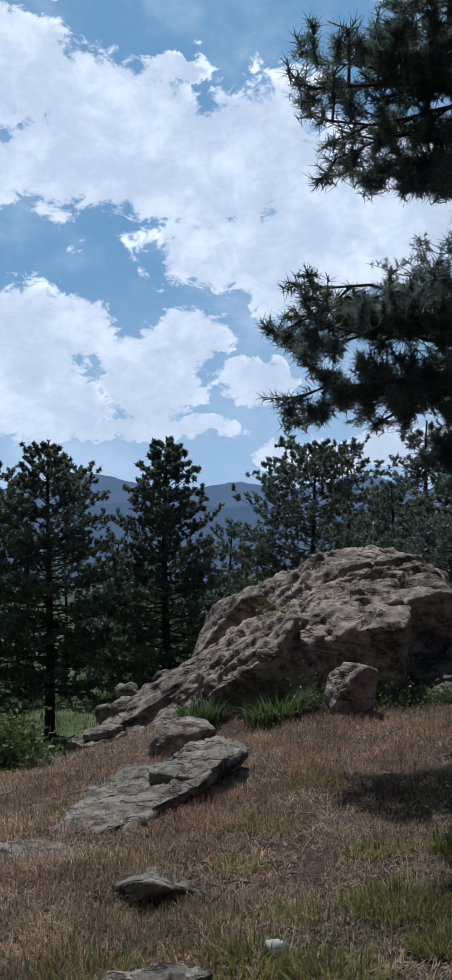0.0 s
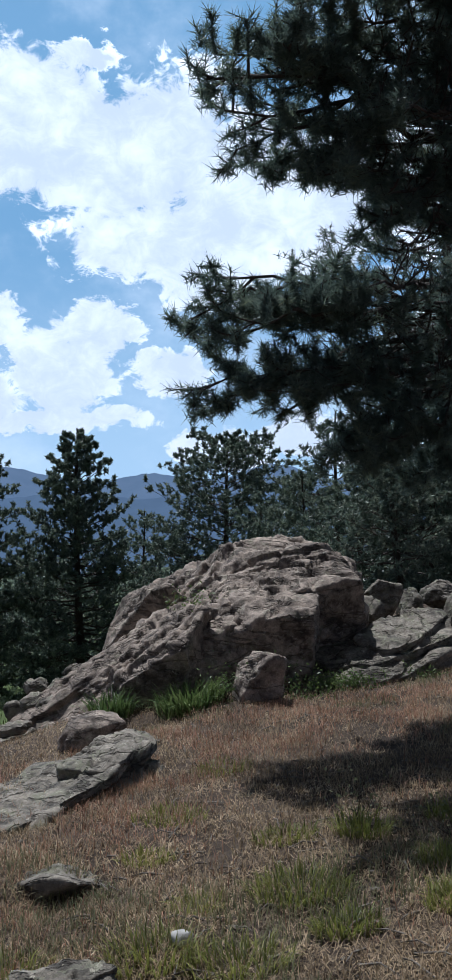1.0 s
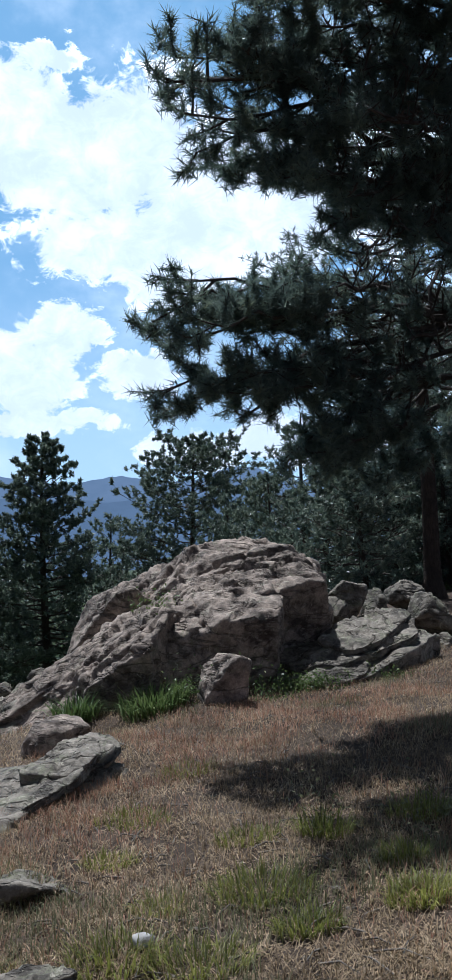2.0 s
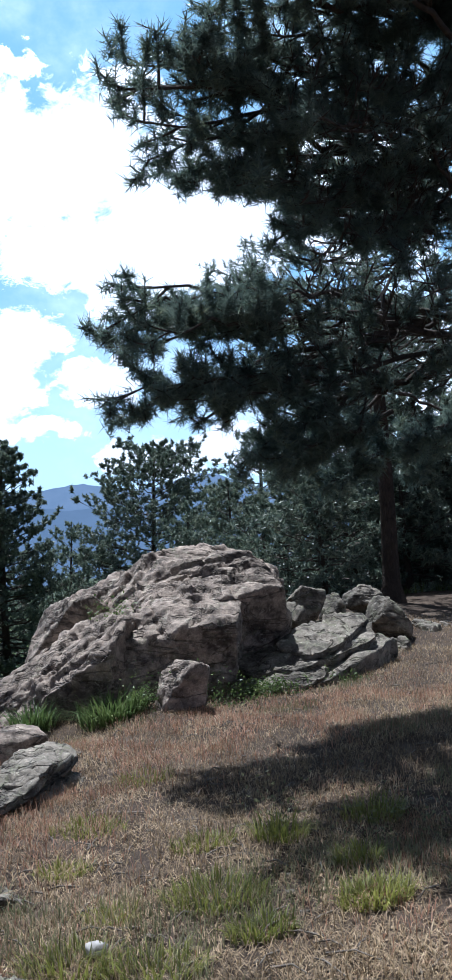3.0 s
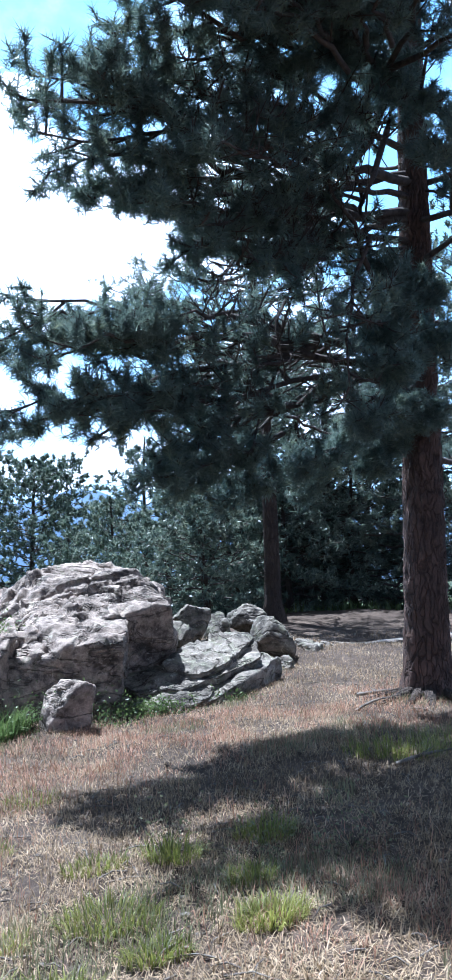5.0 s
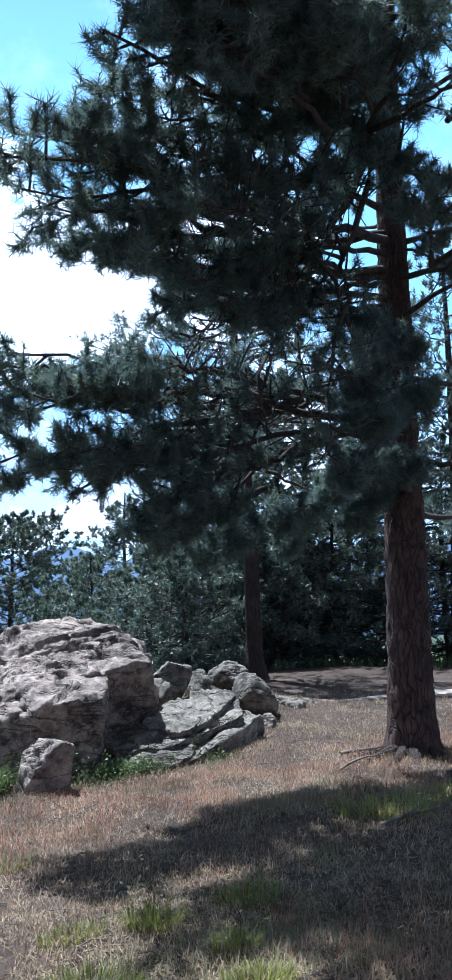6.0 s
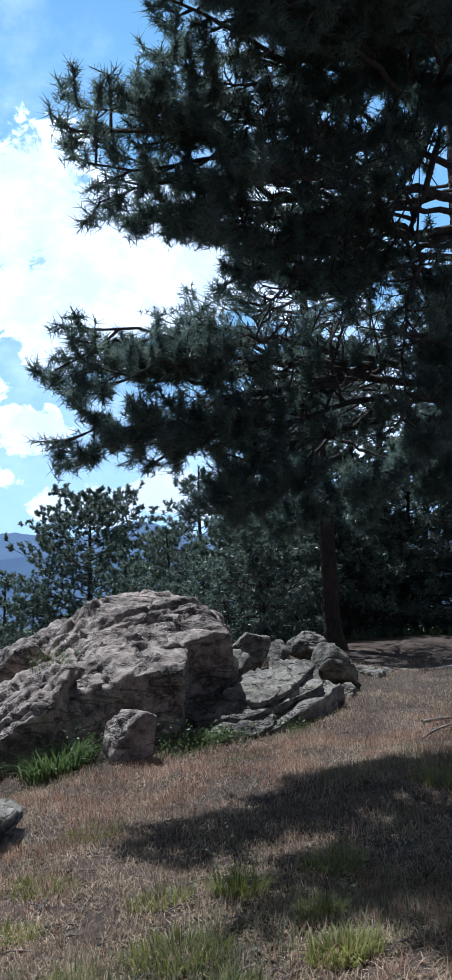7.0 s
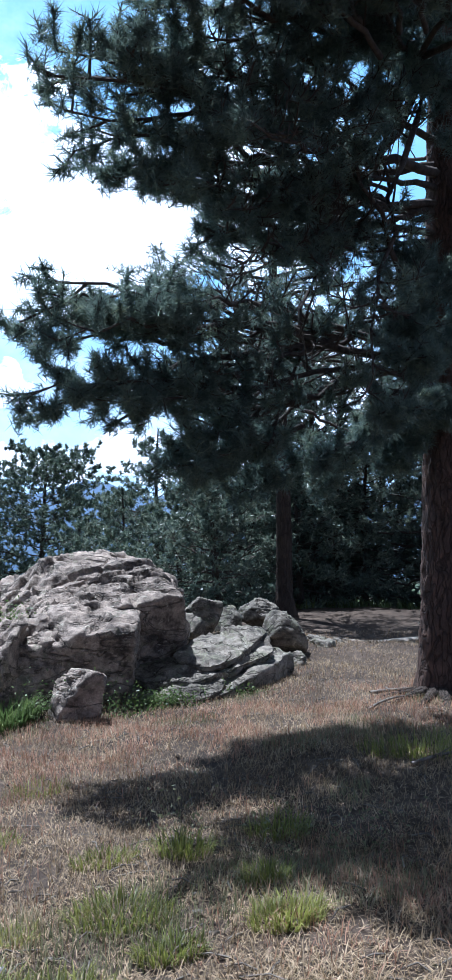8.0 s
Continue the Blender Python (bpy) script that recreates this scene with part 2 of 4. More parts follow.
# ---- mesh helpers ----
def mesh_of(name, verts, faces, mat, smooth=False):
    """A mesh from numpy arrays: vertices (n, 3), faces (m, 3 or 4)."""
    verts, faces = np.asarray(verts, np.float32), np.asarray(faces, np.int32)
    me = bpy.data.meshes.new(name)
    me.vertices.add(len(verts))
    me.vertices.foreach_set("co", verts.ravel())
    me.loops.add(faces.size)
    me.loops.foreach_set("vertex_index", faces.ravel())
    me.polygons.add(len(faces))
    me.polygons.foreach_set("loop_start", np.arange(0, faces.size, faces.shape[1], dtype=np.int32))
    me.update(calc_edges=True)
    me.materials.append(mat)
    if smooth:
        me.polygons.foreach_set("use_smooth", np.ones(len(faces), bool))
    return me


def part_of(name, me, parent, label="", kind=""):
    ob = new(name, me)
    ob.parent = parent
    return tagged(ob, label, kind=kind)


def unit(a):
    return a / np.maximum(np.linalg.norm(a, axis=-1, keepdims=True), 1e-9)


def tube(points, radii, sides=6):
    """Vertices and quads of a tapering tube along points."""
    p = np.asarray(points, float)
    tan = unit(np.gradient(p, axis=0))
    ref = np.where(np.abs(tan[:, 2:3]) > 0.9, np.array([[1.0, 0, 0]]), np.array([[0, 0, 1.0]]))
    side = unit(np.cross(tan, ref))
    up = np.cross(side, tan)
    ang = np.linspace(0, 2 * np.pi, sides, endpoint=False)
    ring = side[:, None] * np.cos(ang)[None, :, None] + up[:, None] * np.sin(ang)[None, :, None]
    v = (p[:, None] + ring * np.asarray(radii)[:, None, None]).reshape(-1, 3)
    i, j = np.meshgrid(np.arange(len(p) - 1), np.arange(sides), indexing="ij")
    a, b = i * sides + j, i * sides + (j + 1) % sides
    return v, np.stack([a, b, b + sides, a + sides], -1).reshape(-1, 4)


def join(pieces):
    vs, fs, n = [], [], 0
    for v, f in pieces:
        vs.append(v)
        fs.append(f + n)
        n += len(v)
    return np.concatenate(vs), np.concatenate(fs)


def needles(rng, at, way, count, length, width, spread=0.95, back=0.55):
    """Brushes of needles: one slim triangle a needle, round each twig tip."""
    k = len(at)
    o = np.repeat(at, count, 0)
    w = np.repeat(unit(way), count, 0)
    d = unit(w * rng.uniform(0.15, 1.0, (k * count, 1)) + unit(rng.normal(size=(k * count, 3))) * spread)
    ln = length * rng.uniform(0.65, 1.15, (k * count, 1))
    o = o - w * rng.uniform(0, back, (k * count, 1)) * length
    s = unit(np.cross(d, rng.normal(size=d.shape))) * width * 0.5
    v = np.stack([o - s, o + s, o + d * ln], 1).reshape(-1, 3)
    return v, np.arange(len(v)).reshape(-1, 3)


def bezier(a, b, c, n):
    s = np.linspace(0, 1, n)[:, None]
    return (1 - s) ** 2 * a + 2 * s * (1 - s) * b + s * s * c


def branch(rng, a, b, rise, radius, subs, sub_len, twigs, bare=0.25, sides=6, fan=0.45, fine=False):
    """A limb from a to b with side branches and twigs. Returns its tubes and the tips and ways of its twigs."""
    a, b = np.asarray(a, float), np.asarray(b, float)
    size = np.linalg.norm(b - a)
    mid = (a + b) / 2 + np.array([0, 0, rise]) + rng.normal(size=3) * size * 0.05
    sp = bezier(a, mid, b, 11)
    sp[2:] += rng.normal(size=(9, 3)) * size * 0.012
    pieces = [tube(sp, np.linspace(radius, radius * 0.16, 11) , sides)]
    tips, ways = [sp[-1]], [sp[-1] - sp[-2]]
    for i in range(subs):
        s = bare + (1 - bare) * ((i + rng.uniform(0, 1)) / subs) ** 0.8
        q = s * 10
        j = min(int(q), 9)
        p0 = sp[j] * (1 - (q - j)) + sp[j + 1] * (q - j)
        along = unit(sp[j + 1] - sp[j])
        out = unit(np.cross(along, [0, 0, 1.0])) * (1 if i % 2 else -1)
        d = unit(along * rng.uniform(0.3, 1.0) + out * rng.uniform(0.35, 1.1) + np.array([0, 0, rng.uniform(-fan, fan + 0.15)]))
        ln = sub_len * rng.uniform(0.5, 1.1) * (1.1 - 0.62 * s)
        p2 = p0 + d * ln + np.array([0, 0, 0.18 * ln])
        ss = bezier(p0, p0 + d * ln * 0.55 + rng.normal(size=3) * ln * 0.07, p2, 6)
        pieces.append(tube(ss[::1 if fine else 5], np.linspace(max(radius * 0.32, 0.006), 0.004, 6 if fine else 2), 3))
        tips.append(ss[-1])
        ways.append(ss[-1] - ss[-2])
        for t in range(twigs):
            f = rng.uniform(0.35, 0.98) * 5
            j = min(int(f), 4)
            q0 = ss[j] * (1 - (f - j)) + ss[j + 1] * (f - j)
            td = unit(unit(ss[j + 1] - ss[j]) * 0.6 + rng.normal(size=3) * 0.6 + np.array([0, 0, 0.35]))
            tl = ln * rng.uniform(0.18, 0.42)
            q1 = q0 + td * tl
            if fine:
                pieces.append(tube(np.array([q0, q1]), np.array([0.006, 0.003]), 3))
            tips.append(q1)
            ways.append(q1 - q0)
    return pieces, np.array(tips), np.array(ways)


def rise_of(x, y):
    """Height of the ground: a level hilltop that falls to a meadow in a hollow, and to the valley beyond."""
    x, y = np.asarray(x, float), np.asarray(y, float)
    z = 0.04 - 0.15 * np.clip(0.8 - x, 0, 6) * np.clip((y - 1.5) / 6.5, 0.2, 1.5) + 0.025 * np.clip(x - 0.8, 0, 4)
    z = z + 0.30 * np.exp(-((x - 3.1) ** 2 / 2.4 + (y - 11.6) ** 2 / 1.3))
    z = z - 0.07 * np.exp(-(((x - 0.1) / 0.55) ** 2 + ((y - 8.0) / 0.5) ** 2))
    z = z - 0.11 * np.exp(-(((x + 0.33) / 0.15) ** 2 + ((y - 4.27) / 0.11) ** 2))
    crest = 6.9 + np.clip(x + 1.4, 0, 8) * 1.3
    s = np.clip((y - crest) / 18.0, 0, 1)
    z = z - 4.35 * s * s * (3 - 2 * s)
    far = np.clip((y - 60) / 1500.0, 0, 1)
    z = z - 190 * far * far * (3 - 2 * far)
    z = z + 0.035 * np.sin(x * 1.7 + 0.6 * y) * np.cos(y * 1.1 - 0.4 * x) + 0.02 * np.sin(x * 4.1 + 1.3) * np.sin(y * 3.7)
    return z


# ---- ground and distance ----
def spaced(lo, hi, fine, reach, grow):
    core = np.arange(lo, hi + 1e-6, fine)
    a, b, st = [], [], fine
    while (not b) or b[-1] < reach:
        st *= grow
        b.append((b[-1] if b else hi) + st)
        a.append((a[-1] if a else lo) - st)
    return np.concatenate([a[::-1], core, b])


def build_ground():
    xs, ys = spaced(-3.5, 8.5, 0.07, 4200, 1.16), spaced(2.5, 15.0, 0.07, 4300, 1.16)
    gx, gy = np.meshgrid(xs, ys)
    gz = rise_of(gx, gy)
    rng = np.random.default_rng(3)
    near = (np.abs(gx) < 12) & (gy > 0) & (gy < 25)
    gz = gz + near * rng.normal(size=gz.shape) * 0.006
    v = np.stack([gx, gy, gz], -1).reshape(-1, 3)
    n, m = len(ys), len(xs)
    i, j = np.meshgrid(np.arange(n - 1), np.arange(m - 1), indexing="ij")
    a = i * m + j
    f = np.stack([a, a + 1, a + m + 1, a + m], -1).reshape(-1, 4)
    tagged(new("ground", mesh_of("ground", v, f, SOIL, True)), "dry tan soil of a hilltop falling to a green meadow", "ground", kind="structure")


build_ground()


def hills(name, label, dist, mat, profile, lift, seed):
    """A far range: a folded slope from the valley up to a wavy crest."""
    az = np.radians(np.linspace(-75, 75, 420))
    crest = np.zeros_like(az)
    for a, h, w in profile:
        crest = np.maximum(crest, h * np.exp(-((np.degrees(az) - a) / w) ** 2))
    crest = crest + lift
    rough = np.array([noise.fractal(Vector((a * 30, seed, 0.0)), 0.8, 2.0, 6) for a in az])
    rough2 = np.array([noise.fractal(Vector((a * 150, seed, 4.0)), 0.7, 2.0, 5) for a in az])
    top = dist * np.tan(np.radians(np.maximum(crest + rough * 0.18 + rough2 * 0.035, 0.2)))
    rows = []
    for q in np.linspace(0, 1, 9):
        r = dist - (1 - q) * dist * 0.22
        fold = np.array([noise.fractal(Vector((a * 40, q * 3, seed)), 0.9, 2.0, 4) for a in az]) * 30 * q * (1 - q) * 4
        rows.append(np.stack([np.sin(az) * r, np.cos(az) * r, -200 + (top + 200) * q ** 0.8 + fold], -1))
    v = np.array(rows)
    m = len(az)
    i, j = np.meshgrid(np.arange(8), np.arange(m - 1), indexing="ij")
    a = i * m + j
    f = np.stack([a, a + 1, a + m + 1, a + m], -1).reshape(-1, 4)
    tagged(new(name, mesh_of(name, v.reshape(-1, 3), f, mat, True)), label, "hills", kind="structure")


hills("backdrop_far", "far mountain ridge under the clouds, its blue haze a painted glow", 4200, HILL_FAR,
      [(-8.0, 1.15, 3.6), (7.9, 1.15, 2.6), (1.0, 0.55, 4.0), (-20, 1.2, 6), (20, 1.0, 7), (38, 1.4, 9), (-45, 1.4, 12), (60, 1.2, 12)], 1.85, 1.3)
hills("backdrop_near", "darker wooded foothills below the ridge, blue haze painted as glow", 3000, HILL_NEAR,
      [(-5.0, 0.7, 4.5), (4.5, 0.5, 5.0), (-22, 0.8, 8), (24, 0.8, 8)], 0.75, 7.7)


# ---- rocks ----
def rock_shape(seed, size, rot=(0, 0, 0), cuts=(), power=2.6, rough=0.10, ledge=0.05, grain=0.012, dip=(0.35, 0.1), level=5, facets=16, beds=5.0, planes=(), chip=1.0, wrinkle=0.0):
    """A weathered rock: a block of half sizes, cut by planes (normal, share of the radius) and broken facets, with dipping beds and cracks."""
    bm = bmesh.new()
    bmesh.ops.create_icosphere(bm, subdivisions=level, radius=1)
    d = np.array([v.co[:] for v in bm.verts])
    f = np.array([[v.index for v in p.verts] for p in bm.faces])
    bm.free()
    rng = np.random.default_rng(seed)
    r = 1 / (np.abs(d) ** power).sum(1) ** (1 / power)
    flats = [(np.array(n, float) / np.linalg.norm(n), sh) for n, sh in cuts]
    flats += [(n, rng.uniform(0.74, 0.98)) for n in unit(rng.normal(size=(facets, 3)))]
    for nrm, share in flats:
        dot = d @ nrm
        lim = np.where(dot > 0.08, share / np.maximum(dot, 0.08), 9)
        r = -np.log(np.exp(-110 * r) + np.exp(-110 * lim)) / 110
    size = np.array(size, float)
    for nrm, point in planes:
        nrm = np.array(nrm, float) / np.linalg.norm(nrm)
        dot = (d * size) @ nrm
        lim = np.where(dot > 0.05, float(nrm @ np.array(point)) / np.maximum(dot, 0.05), 9)
        r = -np.log(np.exp(-120 * r) + np.exp(-120 * np.minimum(lim, 9))) / 120
    p = d * r[:, None] * size
    scale = float(size.mean())
    nrm = np.zeros_like(p)
    fn = np.cross(p[f[:, 1]] - p[f[:, 0]], p[f[:, 2]] - p[f[:, 0]])
    for c in range(3):
        np.add.at(nrm, f[:, c], fn)
    nrm = unit(nrm)
    worn = 0.35 + 0.65 * np.clip((nrm[:, 2] + 0.05) / 0.35, 0, 1)
    out = []
    cell = min(0.42, scale * 0.8)
    for q, top in zip(p, worn):
        v = Vector(q) + Vector((seed * 7.3, seed * 3.1, seed))
        w = v * (1.1 / scale)
        big = noise.fractal(w, 1.0, 2.0, 3)
        h = (v.z + dip[0] * v.x + dip[1] * v.y) * beds / scale + big * 0.9
        saw = h - math.floor(h)
        step = saw if saw < 0.85 else (1 - saw) / 0.15 * 0.85
        # broken planes of every size, each tilted its own way
        chips = 0.0
        for size_of, amp in ((cell, 0.13), (cell * 0.40, 0.12), (cell * 0.16, 0.11)):
            w = Vector((v.x * 0.55, v.y, v.z + dip[0] * v.x)) / size_of + Vector((big, -big, big)) * 0.3
            far, spot = noise.voronoi(w)
            tilt = noise.cell_vector(spot[0] * 91.7) * 2 - Vector((1, 1, 1))
            chips += (w - spot[0]).dot(tilt) * amp * size_of
            if size_of == cell:
                chips -= max(0.0, 1 - (far[1] - far[0]) * 16.0) * 0.05 * cell
        fin = noise.fractal(v * 16.0, 0.7, 2.1, 4)
        fold = 0.0
        if wrinkle:
            # weathered beds: flat treads that break off in small risers
            u = Vector((v.x * 0.7, v.y * 1.2, v.z * 1.2))
            h = (0.3 * v.x - v.y) / 0.34 + noise.fractal(u, 1.0, 2.0, 3) * 1.6
            fr = h - math.floor(h)
            fold = 0.4 - (fr if fr < 0.88 else (1 - fr) / 0.12 * 0.88)
        out.append(((big * rough + (step - 0.4) * ledge) * scale + chips * chip + fin * grain * 0.6 - fold * wrinkle) * top)
    p = p + nrm * np.array(out)[:, None]
    m = np.array(Euler([radians(a) for a in rot]).to_matrix())
    return p @ m.T, f


def rock(name, label, at, shape, mat, category="rock", group=""):
    v, f = shape
    ob = new(name, mesh_of(name, v, f, mat, True))
    ob.location = at
    return tagged(ob, label, category, group)


def build_boulder():
    """The big boulder: four blocks of one outcrop, parted by deep clefts."""
    ob = tagged(new("boulder"), "huge weathered tan granite boulder with dark undercut faces", "boulder")
    ob.location = (1.0, 9.6, 0.1)
    for at, size, seed, rough, ledge, facets, level, planes in [
        ((1.35, 9.9, 0.5), (1.35, 1.5, 1.25), 1, 0.045, 0.035, 0, 7,
         [((-0.05, -0.40, 0.92), (1.4, 9.5, 1.10)), ((0, 0.5, 0.87), (1.4, 10.3, 1.30)), ((-0.62, -0.2, 0.75), (0.92, 9.7, 1.14)), ((1, -0.15, 0.12), (2.24, 9.6, 0.8)),
          ((0.55, -0.1, 0.83), (2.02, 9.7, 1.2)), ((0.30, -1, -0.36), (1.85, 9.12, 1.05)), ((-0.2, -1, -0.1), (1.2, 8.95, 0.7)), ((-0.95, -0.35, 0.15), (0.48, 9.3, 0.5))]),
        ((1.24, 9.3, 0.3), (0.62, 0.85, 0.75), 2, 0.035, 0.02, 0, 6,
         [((-0.06, -0.38, 0.92), (1.2, 8.8, 0.78)), ((0.05, -1, -0.46), (1.2, 8.66, 0.74)), ((1, -0.25, -0.1), (1.66, 9.0, 0.5)), ((-0.75, -0.4, 0.45), (0.84, 8.95, 0.58))]),
        ((0.70, 9.15, 0.22), (0.45, 0.5, 0.62), 71, 0.10, 0.10, 10, 5, [((-0.3, -1, 0.1), (0.7, 8.80, 0.3)), ((-0.3, -0.4, 0.8), (0.66, 9.0, 0.68))]),
        ((0.30, 9.0, 0.12), (0.62, 0.72, 0.70), 3, 0.04, 0.03, 0, 6,
         [((-0.55, -0.30, 0.78), (0.25, 8.8, 0.52)), ((0.05, -1, -0.42), (0.2, 8.56, 0.40)), ((-1, -0.3, 0.2), (-0.14, 8.6, 0.1)), ((0.9, -0.5, 0), (0.58, 8.8, 0.2))]),
    ]:
        planes = [(n, tuple(a - b for a, b in zip(q, at))) for n, q in planes]
        shape = rock_shape(seed, size, (0, 0, 0), [], 3.4, rough, ledge, 0.02, level=level, facets=facets, beds=5, planes=planes, chip=1.0, wrinkle=0.06)
        v, f = shape
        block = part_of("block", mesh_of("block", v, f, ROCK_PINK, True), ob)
        block.location = Vector(at) - ob.location
    ob.location.z -= 0.05


def bedded(name, label, at, rot, mat, layers, seed, tilt=2.5):
    """A bedded rock: broken plates lying on one another, each a little out of line. Layers: offset and half sizes."""
    ob = tagged(new(name), label, "rock")
    ob.matrix_world = pose(*at, *rot)
    rng = np.random.default_rng(seed)
    for i, (off, size) in enumerate(layers):
        cuts = [((math.cos(a), math.sin(a), 0.0), rng.uniform(0.72, 0.95)) for a in rng.uniform(0, 6.283, 7)]
        v, f = rock_shape(seed * 10 + i, size, (rng.uniform(-tilt, tilt), rng.uniform(-tilt, tilt), rng.uniform(-9, 9)), cuts, 4.5, 0.09, 0.05, 0.02, level=5, facets=4, chip=1.2)
        bed = part_of("bed", mesh_of("bed", v, f, mat, True), ob)
        bed.location = off


build_boulder()
rock("rock_spire", "upright brown rock leaning behind the boulder", (0.06, 10.0, 0.45), rock_shape(4, (0.29, 0.34, 0.60), (0, 20, 10), [((-0.15, -1, -0.60), 0.40), ((-0.8, -0.2, 0.3), 0.75), ((-0.4, 0.1, 0.9), 0.78)], 5.0, 0.06, 0.04, facets=5), ROCK_PINK)
bedded("sloping_slab", "long pinkish bedded slab sloping down from the boulder", (-0.42, 9.22, -0.16), (20, -38, 6), ROCK_PINK,
       [((0.0, 0.12, -0.06), (1.15, 0.42, 0.16)), ((0.10, -0.02, 0.11), (0.98, 0.36, 0.06)), ((-0.15, 0.22, 0.20), (0.85, 0.22, 0.05)), ((0.42, 0.10, 0.19), (0.55, 0.26, 0.06)), ((-0.55, -0.22, 0.10), (0.5, 0.17, 0.05))], 5)
rock("small_boulder", "small dark lichened boulder at the big boulder's foot", (1.06, 8.14, 0.18), rock_shape(6, (0.21, 0.25, 0.33), (0, 10, 14), [((-0.1, -1, -0.38), 0.42), ((-0.75, -0.2, 0.5), 0.72), ((0.1, 0.1, 1), 0.78), ((0.9, -0.5, 0.1), 0.75)], 4.0, 0.06, 0.04, facets=4), ROCK_PINK)
rock("rounded_rock", "rounded tan rock lying above the flat slab", (-0.34, 7.6, -0.10), rock_shape(7, (0.27, 0.24, 0.19), (0, -8, 30), [((0.1, -1, -0.3), 0.7)], 3.0, 0.06, 0.03, facets=9, chip=0.7), ROCK_PINK)
rock("wedge_rock", "low grey wedge of rock beside the slab", (-0.12, 7.05, -0.08), rock_shape(8, (0.32, 0.26, 0.15), (0, -10, 15), [((0.6, -0.7, 0.1), 0.7)], 2.6, 0.12, 0.06), ROCK_GREY)
bedded("flat_slab", "broad grey bedded rock slab in dry grass", (-0.60, 5.95, -0.255), (7, -8, -33), ROCK_GREY,
       [((0.0, 0.0, 0.0), (0.52, 1.10, 0.18)), ((0.04, 0.08, 0.165), (0.46, 0.95, 0.04)), ((0.14, 0.20, 0.215), (0.34, 0.76, 0.035)), ((0.22, 0.50, 0.255), (0.22, 0.38, 0.035)), ((-0.32, -0.30, 0.14), (0.24, 0.60, 0.045))], 9)
bedded("low_slab", "low grey bedrock hump half buried in grass", (-1.05, 4.95, -0.235), (3, -6, -30), ROCK_GREY,
       [((0.0, 0.0, 0.0), (0.42, 0.40, 0.15)), ((0.05, 0.06, 0.14), (0.30, 0.28, 0.035))], 10)
rock("sunken_rock", "dark sunken rock with a hollow beneath", (-0.32, 4.5, -0.115), rock_shape(11, (0.19, 0.22, 0.15), (-4, -8, 10), [((-0.1, -1, -0.85), 0.15)], 5.0, 0.08, 0.05), ROCK_GREY)
bedded("edge_slab", "pale grey flat rock in the grass", (-0.24, 3.42, -0.05), (4, -8, -20), ROCK_GREY,
       [((0.0, 0.0, 0.0), (0.22, 0.17, 0.08)), ((0.04, 0.03, 0.075), (0.15, 0.10, 0.02))], 12)
bedded("pale_slab", "pale sunlit bedded rock at the slope's edge", (-1.14, 8.9, -0.40), (0, -10, -10), ROCK_GREY,
       [((0.0, 0.0, 0.0), (0.30, 0.26, 0.12)), ((0.03, 0.05, 0.12), (0.22, 0.18, 0.04))], 13)
for i, (x, y, z, s) in enumerate([(-0.72, 9.7, -0.12, 0.18), (-0.95, 9.5, -0.18, 0.14), (-0.98, 9.8, -0.07, 0.13), (-1.15, 9.55, -0.24, 0.12), (-0.80, 9.35, -0.18, 0.12), (-0.6, 9.9, 0.05, 0.11)]):
    rock("rubble_rock", "small broken grey rock below the boulder", (x, y, z), rock_shape(20 + i, (s * 1.2, s, s * 0.85), (10 * i, 5 * i, 40 * i), [((0.3, -1, 0.2), 0.75)], 2.4, 0.14, 0.07, level=4), ROCK_GREY, group="rubble below the boulder")
bedded("lichened_ledge", "long lichened rock ledge beside the boulder", (2.36, 9.20, 0.13), (9, -13, 27), ROCK_GREY,
       [((0.0, 0.0, -0.04), (1.12, 0.50, 0.18)), ((0.10, 0.04, 0.16), (0.98, 0.40, 0.06)), ((0.42, 0.10, 0.25), (0.62, 0.30, 0.06)), ((-0.55, -0.18, 0.13), (0.5, 0.24, 0.06))], 30)
